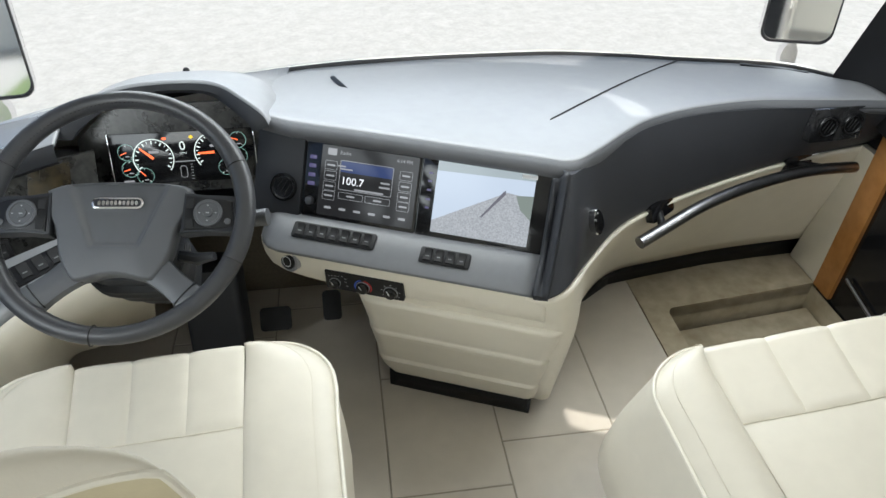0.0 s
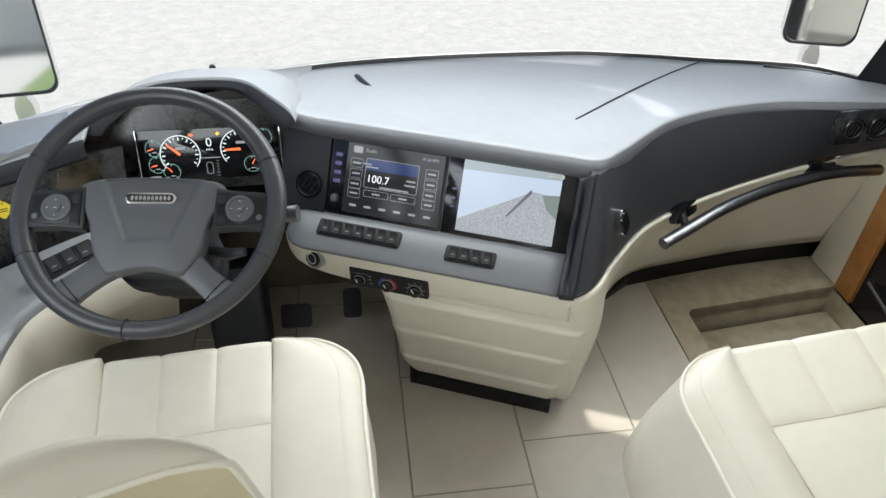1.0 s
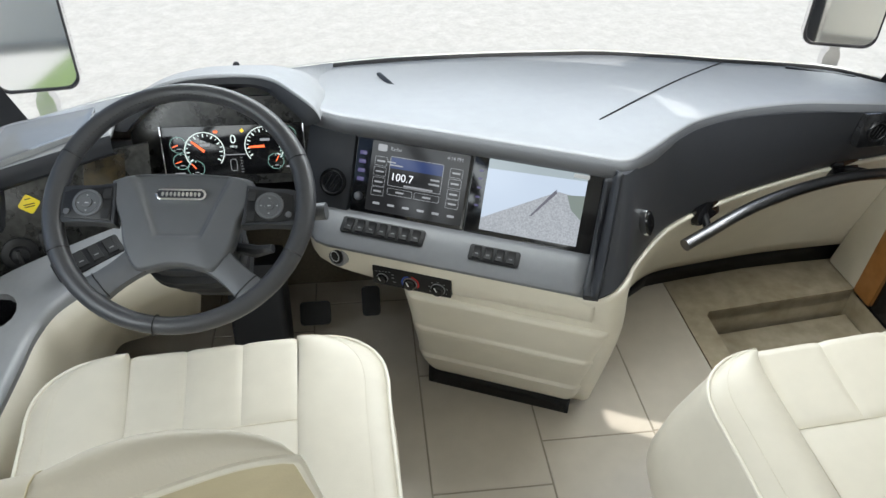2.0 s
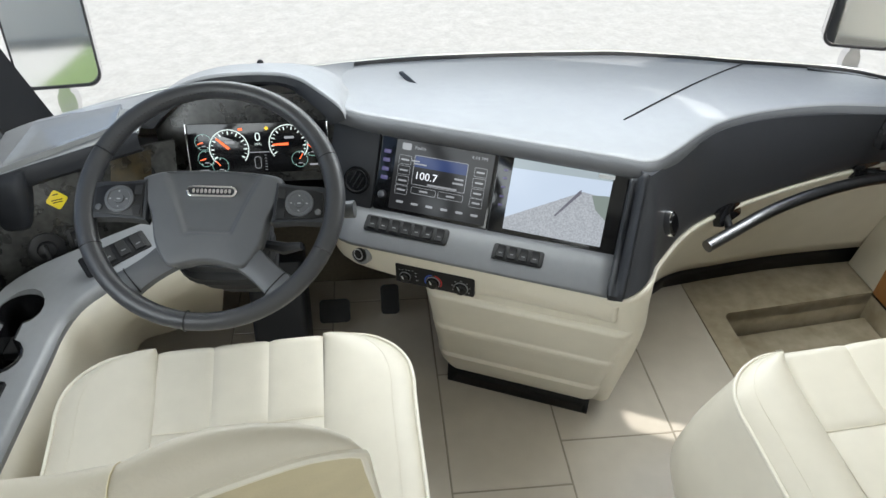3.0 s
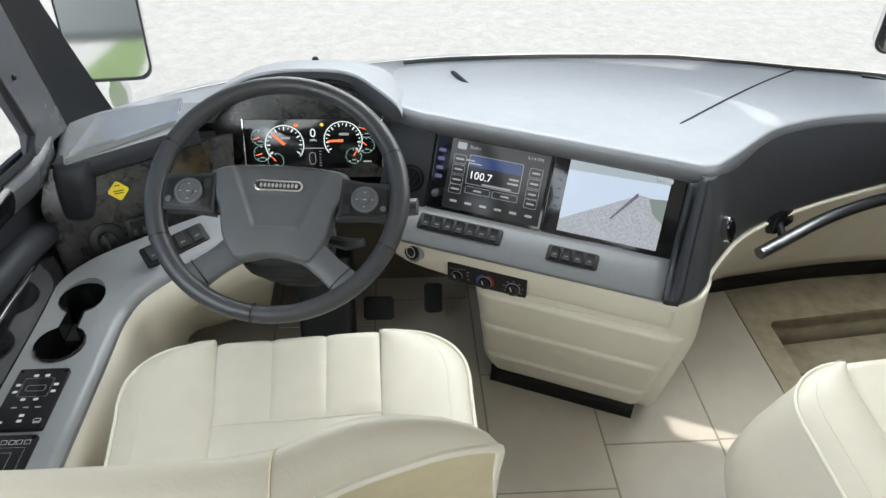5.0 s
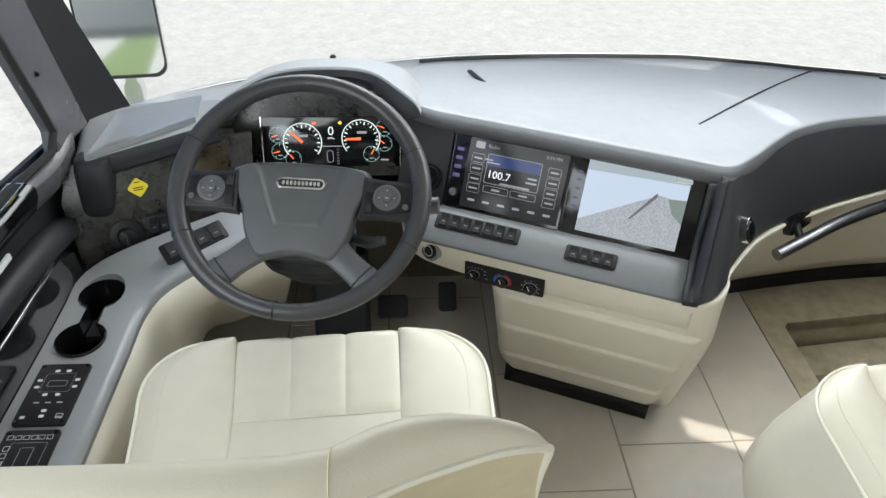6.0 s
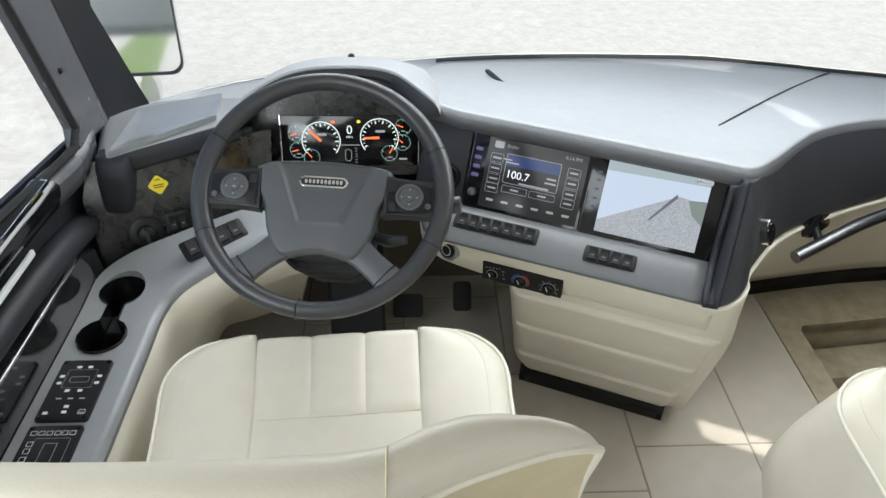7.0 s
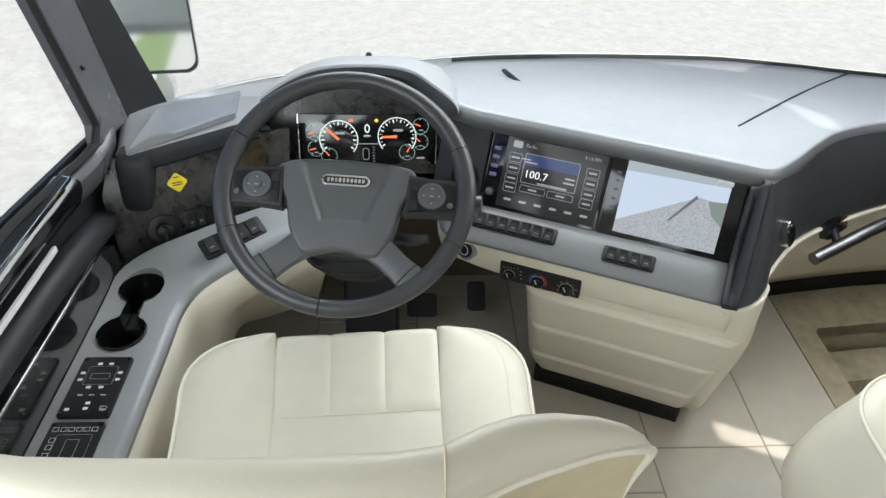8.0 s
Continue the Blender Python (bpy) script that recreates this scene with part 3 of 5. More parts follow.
B = [uc(-0.03, 0.084, 0.36), uc(0.026, 0.090, 0.36), uc(0.056, 0.086, 0.355), uc(0.072, 0.040, 0.35), (0.29, 1.19, 0.34), (0.40, 1.33, 0.33), (0.54, 1.43, 0.32), (0.72, 1.50, 0.31), (0.93, 1.555, 0.31), (1.10, 1.58, 0.31), (1.285, 1.60, 0.31)]
C = [uc(-0.03, 0.004, 0.07), uc(0.004, 0.008, 0.07), uc(0.028, 0.004, 0.068), uc(0.038, -0.04, 0.062), (0.34, 1.36, 0.05), (0.44, 1.50, 0.065), (0.55, 1.575, 0.080), (0.72, 1.606, 0.085), (0.93, 1.638, 0.085), (1.10, 1.652, 0.085), (1.285, 1.662, 0.085)]
cols = []
for a, b, c in zip(A, B, C):
    a, b, c = Vector(a), Vector(b), Vector(c)
    k = len(cols)
    d = a.lerp(b, 0.44) + (uc(0, 0.010, 0) - uc(0, 0, 0)) * (-0.4 if k == 0 else 0.2 if k == 1 else 0.7 if k == 2 else 0.3 if k == 3 else 0.0)
    cols.append([0.5 * (2 * p1 + (p2 - p0) * t + (2 * p0 - 5 * p1 + 4 * p2 - p3) * t * t + (3 * p1 - p0 - 3 * p2 + p3) * t ** 3)
                 for p0, p1, p2, p3 in ((a, a, d, b), (a, d, b, c), (d, b, c, c)) for t in (0, 0.25, 0.5, 0.75)] + [c])
thicken(part("apron", loft(matched(cols, 4)), CREAM, dash, "cream panel in front of the passenger", m=Matrix()), 0.010)
kick = [Vector(c) + Vector((0.0, 0.022, 0)) for c in C[5:]]
bm = loft([[Vector((p.x, p.y, 0.0)) for p in kick], [p + Vector((0, 0, 0.006)) for p in kick]])
thicken(part("kick_strip", bm, BLACK, dash, "black kick strip", m=Matrix()), 0.01)


def on_apron(x, z):
    """The apron's face at x and z."""
    def at(lst):
        for p, q in zip(lst, lst[1:]):
            if p[0] <= x <= q[0]:
                t = (x - p[0]) / (q[0] - p[0])
                return Vector(p).lerp(Vector(q), t)
        return Vector(lst[-1])
    a, b, c = at(A), at(B), at(C)
    return a.lerp(b, (a.z - z) / (a.z - b.z)) if z > b.z else b.lerp(c, (b.z - z) / (b.z - c.z))


# hinged panel on the apron, slightly proud
rows = []
for k in range(13):
    x = 0.645 + (1.235 - 0.645) * k / 12
    zt = 0.40 + 0.055 * min(1, k / 6) if k < 6 else 0.455
    rows.append([on_apron(x, z) + Vector((0.0, -0.007, 0.003)) for z in (0.135, 0.15, 0.24, 0.31, 0.37, zt - 0.015, zt)])
thicken(part("panel_door", loft(rows), CREAM, dash, "cream access panel", m=Matrix()), 0.010, 1)

# centre stack: cream pedestal with stepped ridges
PROFILE = [(0.024, 0.07), (0.034, 0.10), (0.054, 0.18), (0.076, 0.255), (0.098, 0.33), (0.119, 0.405), (0.131, 0.44), (0.142, 0.48)]


def face_n(z):
    for (n0, z0), (n1, z1) in zip(PROFILE, PROFILE[1:]):
        if z <= z1:
            return n0 + (n1 - n0) * max(0, (z - z0)) / (z1 - z0)
    return PROFILE[-1][0]


def ridge(z, u):
    """The stepped relief of the ribbed cover; the steps swell softly along its middle."""
    swell = 0.5 + 0.5 * math.exp(-((u + 0.22) / 0.07) ** 2)
    for lo, hi in ((0.05, 0.150), (0.150, 0.285), (0.285, 0.430)):
        if lo <= z < hi:
            t = (z - lo) / (hi - lo)
            dent = -0.006 * swell * math.exp(-((t - 0.80) / 0.10) ** 2) if hi < 0.43 else 0.0
            return 0.004 + (0.011 if hi < 0.43 else 0.014) * t ** 1.6 * (1 if t < 0.93 else (1 - t) / 0.07) + dent
    return 0.0


zs = [0.07, 0.076, 0.085, 0.10, 0.115, 0.128, 0.137, 0.143, 0.148, 0.1505, 0.158, 0.17, 0.19, 0.21, 0.23, 0.25, 0.262, 0.272, 0.279, 0.2835, 0.2855, 0.293, 0.305, 0.325, 0.345, 0.365, 0.385, 0.402, 0.414, 0.4215, 0.4265, 0.4305, 0.438, 0.455, 0.48]
U0, U1, RAD = -0.452, 0.070, 0.050
plan = [(U0, -0.5), (U0, -0.25)]
for k in range(9):
    a = radians(180 - 90 * k / 8)
    plan.append((U0 + RAD + RAD * math.cos(a), -RAD + RAD * math.sin(a)))
plan += [(U0 + RAD + (U1 - U0 - RAD - 0.042) * k / 16, 0.0) for k in range(1, 17)]
for k in range(1, 7):
    a = radians(90 - 90 * k / 6)
    plan.append((U1 - 0.042 + 0.042 * math.cos(a), -0.042 + 0.042 * math.sin(a)))
plan += [(U1 - 0.003, -0.052), (U1 - 0.014, -0.056)]
rows = []
for z in zs:
    row = []
    foot = max(0.0, (0.135 - z) / 0.065)
    for u, n in plan:
        front = max(0.0, min(1.0, 1 + n / RAD))
        left = max(0.0, min(1.0, (U0 + 0.16 - u) / 0.16))
        right = max(0.0, min(1.0, (u + 0.10) / 0.14))
        taper = (0.022 * (1 - z / 0.49) + 0.022 * foot ** 2.2) * left - 0.062 * (1 - z / 0.45) * right * (z < 0.45)
        row.append(uc(u + taper, n + face_n(z) + ridge(z, u) * front, z))
    rows.append(row)
thicken(part("pedestal", loft(rows), CREAM, dash, "cream ribbed pedestal cover", m=Matrix(), angle=55), 0.008)
toe = [(u, n + 0.016) for u, n in plan if n > -0.3]
toe = [(-0.405 if u < -0.405 else min(u, -0.004), n) for u, n in toe]
bm = loft([[uc(u, n, z) for u, n in toe] for z in (0.0, 0.080)])
thicken(part("toe_kick", bm, BLACK, dash, "black toe kick", m=Matrix()), 0.01)

# cream front band under the switch shelf, rounded at its left end
us = [-0.672, -0.668, -0.655, -0.635, -0.605, -0.56] + [-0.50 + 0.05 * k for k in range(11)] + [0.0, 0.012]


def end_in(u):
    d = u + 0.672
    return 0.0 if d > 0.07 else 0.07 - math.sqrt(max(0, 0.07 ** 2 - (0.07 - d) ** 2))


def band_low(u):
    return 0.466 if u > -0.50 else 0.466 + 0.022 * min(1, (-0.50 - u) / 0.15) ** 1.5


rows = [[uc(u, n - end_in(u), z) for n, z in ((0.02, band_low(u) + 0.005), (0.10, band_low(u) - 0.003), (0.137, band_low(u) - 0.002), (0.147, band_low(u) + 0.010), (0.155, 0.515), (0.162, 0.546), (0.15, 0.556))] for u in us]
thicken(part("front_band", loft(rows), CREAM, dash, "cream band below the switch shelf", m=Matrix()), 0.006)
rows = [[uc(u, n - end_in(u), z) for n, z in ((0.13, 0.546), (0.163, 0.545), (0.169, 0.549), (0.170, 0.556), (0.164, 0.563), (0.125, 0.5840), (0.100, 0.5955), (0.086, 0.598), (0.05, 0.590))] for u in [*us[:-3], -0.0135]]
thicken(part("switch_shelf", loft(rows), SHELF, dash, "satin grey switch shelf", m=Matrix()), 0.006, 1)

# fascia round the screens
ST = 62.0
MS = MC @ T(-0.296, -0.031, 0.673) @ pose(0, 0, 0, ST, 0, 0)
bm = prism([(-0.40, -0.105), (0.300, -0.105), (0.300, 0.100), (-0.40, 0.100)], -0.03, -0.004, 0.0)
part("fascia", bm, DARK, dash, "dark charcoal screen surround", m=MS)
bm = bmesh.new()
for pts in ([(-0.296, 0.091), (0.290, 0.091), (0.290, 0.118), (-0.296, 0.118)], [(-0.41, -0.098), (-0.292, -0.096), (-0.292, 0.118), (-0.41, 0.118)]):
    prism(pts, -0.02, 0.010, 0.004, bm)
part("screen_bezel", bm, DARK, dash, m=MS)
# hollowed pillar between the monitor and the side band, down to the shelf's end
inner = smooth_line([(0.150, 0.551, 0), (0.171, 0.552, 0), (0.1735, 0.558, 0), (0.168, 0.566, 0), (0.128, 0.5865, 0), (0.102, 0.599, 0), (0.086, 0.610, 0), (0.064, 0.645, 0), (0.036, 0.698, 0), (0.008, 0.752, 0)], 28)
outer = smooth_line([(0.150, 0.553, 0), (0.1725, 0.555, 0), (0.1745, 0.563, 0), (0.166, 0.578, 0), (0.142, 0.605, 0), (0.116, 0.640, 0), (0.088, 0.676, 0), (0.060, 0.711, 0), (0.036, 0.742, 0), (0.012, 0.772, 0)], 28)
cols = []
for u, k, deep in ((-0.0160, 0.0, 0.010), (-0.0150, 0.0, 0.002), (-0.0120, 0.03, 0.0), (-0.0085, 0.08, 0.003), (-0.004, 0.16, 0.012), (0.001, 0.40, 0.013), (0.006, 0.75, 0.007), (0.0095, 0.97, 0.001), (0.0125, 1.0, 0.0), (0.0150, 1.0, 0.004)):
    col = []
    for i, (p, q) in enumerate(zip(inner, outer)):
        w = p.lerp(q, k)
        hollow = deep * (math.sin(math.pi * min(1, max(0, (i - 3) / 24))) ** 0.5 if 3 < i < 27 else 0.15)
        col.append(uc(u, w.x - hollow * 0.75, w.y - hollow * 0.6))
    cols.append(col)
thicken(part("screen_pillar", loft(cols), DARK, dash, "hollowed dark pillar beside the monitor", m=Matrix(), angle=60), 0.004)

# radio unit and camera monitor
radio = part("radio_unit", prism(rrect(0.274, 0.180, 0.004, cx=-0.150), -0.02, 0.004, 0.0015), SHINY, dash, "gloss black radio with a lit touch screen", m=MS)
monitor = part("camera_monitor", prism(rrect(0.297, 0.180, 0.004, cx=0.138), -0.02, 0.004, 0.0015), SHINY, dash, "gloss black monitor showing the rear camera picture", m=MS)
Z = 0.0046


def flat(pts, z=Z, bm=None):
    bm = bm or bmesh.new()
    bm.faces.new([bm.verts.new((x, y, z)) for x, y in pts])
    return bm


def bars(spots, h, bm=None, z=Z):
    bm = bm or bmesh.new()
    for cx, cy, w in spots:
        flat(rrect(w, h, h * 0.3, 2, cx, cy), z, bm)
    return bm


def frame_line(w, h, r, cx, cy, t, bm=None, z=Z):
    bm = bm or bmesh.new()
    a, b = rrect(w, h, r, 4, cx, cy), rrect(w - 2 * t, h - 2 * t, max(r - t, 0.0005), 4, cx, cy)
    va, vb = [bm.verts.new((x, y, z)) for x, y in a], [bm.verts.new((x, y, z)) for x, y in b]
    for i in range(len(a)):
        j = (i + 1) % len(a)
        bm.faces.new((va[i], va[j], vb[j], vb[i]))
    return bm


part("screen", flat(rrect(0.232, 0.162, 0.003, 3, -0.135, 0.0), 0.0043), LCD, radio, "dark lit touch screen", m=MS, smooth=False)
bm = flat(rrect(0.022, 0.015, 0.002, 3, -0.226, 0.067))
bm = bars([(-0.226, 0.061, 0.016)], 0.004, bm, Z + 0.0002)
part("menu_icon", bm, UI_GREY, radio, m=MS, smooth=False)
bm = text_mesh("Radio", 0.0115, T(-0.207, 0.067, Z), center=False)
part("title_text", bm, UI_GREY, radio, m=MS, smooth=False)
part("clock_text", text_mesh("4:14 PM", 0.0115, T(-0.053, 0.067, Z)), UI_GREY, radio, m=MS, smooth=False)
part("station_text", text_mesh("100.7", 0.025, T(-0.171, 0.004, Z + 0.0006)), UI_WHITE, radio, m=MS, smooth=False)
bm = frame_line(0.128, 0.068, 0.004, -0.140, 0.017, 0.0013, z=Z + 0.0004)
for y in (0.036, 0.012, -0.012, -0.034):
    frame_line(0.030, 0.021, 0.003, -0.226, y, 0.0009, bm)
    frame_line(0.030, 0.021, 0.003, -0.046, y, 0.0009, bm)
frame_line(0.060, 0.016, 0.003, -0.172, -0.030, 0.0010, bm)
frame_line(0.060, 0.016, 0.003, -0.107, -0.030, 0.0010, bm)
tagged(part("button_outlines", bm, UI_GREY, radio, m=MS, smooth=False), kind="stuff")
bm = flat([(-0.202, 0.024), (-0.078, 0.024), (-0.078, 0.049), (-0.202, 0.049)])
part("station_band", bm, UI_BLUE, radio, "blue lit band", m=MS, smooth=False)
bm = bars([(-0.226, y, 0.020) for y in (0.036, 0.012, -0.012, -0.034)] + [(-0.046, y, 0.019) for y in (0.036, 0.012, -0.012, -0.034)], 0.004)
bars([(-0.172, -0.030, 0.020), (-0.107, -0.030, 0.020), (-0.13, -0.0125, 0.070), (-0.093, 0.012, 0.022), (-0.094, 0.002, 0.026)], 0.0042, bm)
bars([(-0.225 + 0.036 * k, -0.062, 0.017) for k in range(6)], 0.0055, bm)
bars([(-0.20, 0.037, 0.02), (-0.188, 0.031, 0.03)], 0.003, bm, Z + 0.0006)
tagged(part("screen_captions", bm, UI_GREY, radio, m=MS, smooth=False), kind="stuff")
for y in (0.049, 0.029, 0.008, -0.012):
    part("side_button", prism(rrect(0.017, 0.009, 0.002, 3, -0.271, y), 0.004, 0.0055, 0.0006), UI_VIOLET, radio, "violet lit side button", m=MS)
part("volume_knob", lathe([(0.010, 0.004), (0.010, 0.012), (0.008, 0.016), (0.0, 0.0165)], 24), STEEL, radio, "metal volume knob", m=MS @ T(-0.269, -0.052, 0))

CX0, CX1, CY0, CY1 = 0.024, 0.243, -0.078, 0.082
part("screen", flat([(CX0, CY0), (CX1, CY0), (CX1, CY1), (CX0, CY1)], 0.0043), CAM_SKY, monitor, "lit camera picture of a pale wall and gravel", m=MS, smooth=False)
part("picture_top", flat([(CX0, 0.052), (CX0, CY1), (CX1, CY1), (CX1, 0.062)], 0.0048), CAM_TOP, monitor, m=MS, smooth=False)
part("picture_wall", flat([(CX0, -0.050), (0.165, 0.022), (0.21, 0.052), (CX1, 0.058), (CX1, 0.066), (CX0, 0.060)], 0.0050), CAM_SKY, monitor, m=MS, smooth=False)
part("picture_ground", flat([(CX0, CY0), (CX1, CY0), (CX1, 0.028), (0.185, 0.034), (CX0, -0.052)], 0.0052), CAM_GROUND, monitor, m=MS, smooth=False)
part("picture_grass", flat([(0.205, 0.030), (0.218, 0.0), (CX1, -0.02), (CX1, 0.034)], 0.0055), CAM_GREEN, monitor, m=MS, smooth=False)
part("picture_pole", flat([(0.132, -0.028), (0.176, 0.033), (0.181, 0.038), (0.183, 0.030), (0.136, -0.029)], 0.0057), CAM_LINE, monitor, m=MS, smooth=False)
part("corner_tag", flat([(0.212, 0.070), (0.246, 0.070), (0.246, 0.079), (0.212, 0.079)], 0.0060), PRINT, monitor, "small white tag", m=MS, smooth=False)
bm = bars([(0.010, y, 0.010) for y in (0.052, 0.034, 0.014, -0.007, -0.026)], 0.0045)
tagged(part("side_marks", bm, UI_VIOLET, monitor, m=MS, smooth=False), kind="stuff")

# round vent left of the screens
def round_vent(parent, m, r, tilt=0.3):
    v = part("round_vent", lathe([(r * 0.72, -0.012), (r * 0.80, 0.004), (r * 0.9, 0.009), (r, 0.006), (r * 1.02, -0.004), (r * 0.72, -0.012)], 28), BLACK, parent, "black round air vent", m=m)
    part("vent_ball", lathe([(r * 0.72, 0.0), (r * 0.66, 0.004), (r * 0.4, -0.002), (0.0, -0.006)], 24), SHINY, v, m=m)
    part("vent_ring", lathe([(r * 0.97, 0.005), (r * 1.03, 0.009), (r * 1.09, 0.005), (r * 1.05, -0.002)], 28), SHINY, v, "thin gloss black ring", m=m)
    for k in (-1, 0, 1):
        part("vent_blade", box(0, k * r * 0.38, 0.002, r * (1.3 - 0.3 * abs(k)), r * 0.08, 0.009, 0.001), RUBBER, v, m=m @ pose(0, 0, 0, 0, 0, 65))
    return v


round_vent(dash, MS @ T(-0.333, -0.030, 0.012), 0.030)

# rocker switches on the shelf
MH = MC @ T(0, -0.1215, 0.5865) @ pose(0, 0, 0, 28.5, 0, 0)


def rocker_bank(parent, m, cx, cy, w, h, count, label):
    bank = part("switch_bank", prism(rrect(w, h, 0.006, 4, cx, cy), -0.004, 0.0035, 0.0015), BLACK, parent, label, m=m)
    for k in range(count):
        x = cx - w / 2 + 0.006 + (w - 0.012) * (k + 0.5) / count
        ww = (w - 0.012) / count * 0.72
        hh = h * 0.72
        rows = []
        for y, z in ((-0.5, 0.002), (-0.48, 0.0075), (-0.2, 0.0065), (0.05, 0.0055), (0.3, 0.0075), (0.48, 0.0105), (0.5, 0.003)):
            rows.append([(x - ww / 2, cy + y * hh, z * 0.55), (x - ww * 0.42, cy + y * hh, z), (x + ww * 0.42, cy + y * hh, z), (x + ww / 2, cy + y * hh, z * 0.55)])
        s = part("rocker_switch", loft(rows), RUBBER, bank, m=m)
        part("mark", flat(rrect(ww * 0.42, hh * 0.09, 0.0004, 2, x, cy - 0.14 * hh), 0.0072), SWITCHMARK, bank, m=m, smooth=False)
    return bank


rocker_bank(dash, MH, -0.4845, 0.0, 0.200, 0.040, 7, "black bank of seven rocker switches")
rocker_bank(dash, MH, -0.2215, -0.008, 0.114, 0.038, 4, "black bank of four rocker switches")

# climate panel with three knobs
MV = MC @ T(-0.4025, -0.158, 0.490) @ pose(0, 0, 0, 94, 0, 0)
hv = part("climate_panel", prism(rrect(0.190, 0.056, 0.004, 4), -0.02, 0.004, 0.0015), BLACK, dash, "black climate panel with three round knobs", m=MV)
for x, r in ((-0.071, 0.0125), (-0.003, 0.0150), (0.064, 0.0155)):
    k = part("climate_knob", lathe([(r, 0.003), (r * 0.98, 0.012), (r * 0.8, 0.016), (0, 0.0165)], 24), SHINY, hv, m=MV @ T(x, -0.006, 0))
    part("knob_ring", lathe([(r * 1.08, 0.004), (r * 1.12, 0.0065), (r * 0.98, 0.0065), (r * 0.98, 0.004)], 24), SILVER, k, m=MV @ T(x, -0.006, 0))
    part("knob_pointer", box(0, r * 0.5, 0.0168, 0.0016, r * 0.8, 0.001), PRINT, k, m=MV @ T(x, -0.006, 0) @ pose(0, 0, 0, 0, 0, 25))


def arc_mark(r, a0, a1, t, z, n=10):
    bm = bmesh.new()
    v = [[bm.verts.new((q * math.cos(radians(a0 + (a1 - a0) * k / n)), q * math.sin(radians(a0 + (a1 - a0) * k / n)), z)) for k in range(n + 1)] for q in (r, r + t)]
    for k in range(n):
        bm.faces.new((v[0][k], v[0][k + 1], v[1][k + 1], v[1][k]))
    return bm


part("warm_mark", arc_mark(0.0185, -30, 80, 0.003, 0.0045), REDMARK, hv, "red warm scale", m=MV @ T(-0.003, -0.006, 0), smooth=False)
part("cool_mark", arc_mark(0.0185, 100, 210, 0.003, 0.0045), BLUEMARK, hv, "blue cool scale", m=MV @ T(-0.003, -0.006, 0), smooth=False)
bm = bmesh.new()
for k in range(7):
    a = radians(-30 + 40 * k)
    flat(rrect(0.004, 0.002, 0.0005, 2, 0.064 + 0.0215 * math.cos(a), -0.006 + 0.0215 * math.sin(a)), 0.0045, bm)
bars([(-0.085 + 0.008 * k, 0.012 + 0.001 * k, 0.004) for k in range(5)] + [(-0.045, 0.010, 0.006), (-0.045, 0.0, 0.006), (-0.042, -0.012, 0.006)], 0.002, bm)
tagged(part("panel_marks", bm, GREYPRINT, hv, m=MV, smooth=False), kind="stuff")

# start button in the rounded end of the cream band
MI = MC @ T(-0.583, -0.160, 0.524) @ pose(0, 0, 0, 0, 0, -19) @ pose(0, 0, 0, 80, 0, 0)
ib = part("start_button", lathe([(0.027, -0.02), (0.028, 0.004), (0.025, 0.007), (0.0215, 0.005)], 28), SILVER, dash, "round start button with a satin ring", m=MI)
part("button_face", lathe([(0.0205, 0.003), (0.020, 0.009), (0.014, 0.0105), (0, 0.0105)], 28), BLACK, ib, m=MI)
part("button_ring", arc_mark(0.0115, 0, 360, 0.002, 0.0108, 24), PRINT, ib, m=MI, smooth=False)

# oval courtesy light and vents on the side band
MO = Matrix.Translation((0.256, 1.080, 0.640)) @ pose(0, 0, 0, 0, 0, 38) @ pose(0, 0, 0, 72, 0, 0)
ol = part("courtesy_light", prism([(0.017 * math.cos(a), 0.031 * math.sin(a)) for a in (2 * math.pi * k / 28 for k in range(28))], -0.012, 0.004, 0.002), CHROME, dash, "small oval courtesy light in a metal ring", m=MO)
part("lens", prism([(0.013 * math.cos(a), 0.024 * math.sin(a)) for a in (2 * math.pi * k / 28 for k in range(28))], 0.003, 0.008, 0.003), SHINY, ol, m=MO)
MVR = Matrix.Translation((1.066, 1.447, 0.645)) @ pose(0, 0, 0, 0, 0, 4) @ pose(0, 0, 0, 86, 0, 0)
vp = part("vent_panel", prism(rrect(0.166, 0.098, 0.006, 4), -0.02, 0.006, 0.002), BURL_GLOSS, dash, "glossy dark burl plate with two round vents", m=MVR)
round_vent(vp, MVR @ T(-0.036, -0.002, 0.006), 0.029)
round_vent(vp, MVR @ T(0.041, -0.002, 0.006), 0.029)

# instrument binnacle: burl panel, display, hood
KT = 72.0
MK = T(-0.667, 1.402, 0.687) @ pose(0, 0, 0, KT, 0, 0)
part("binnacle_panel", prism([(-0.225, -0.085), (0.215, -0.085), (0.225, 0.05), (0.15, 0.125), (-0.15, 0.125), (-0.235, 0.05)], -0.025, -0.004, 0.0), BURL, dash, "dark burl wood instrument panel", m=MK)
disp = part("instrument_display", prism(rrect(0.330, 0.122, 0.006, 4), -0.02, 0.003, 0.0015), SHINY, dash, "black digital instrument display with lit dials", m=MK)
for x in (-0.166, 0.166):
    bm = prism([(x - 0.0015, -0.06), (x + 0.0015, -0.06), (x + 0.0015, 0.062), (x - 0.0015, 0.062)], -0.004, 0.006, 0.001)
    part("display_edge", bm, CHROME, disp, "bright edge strip", m=MK)


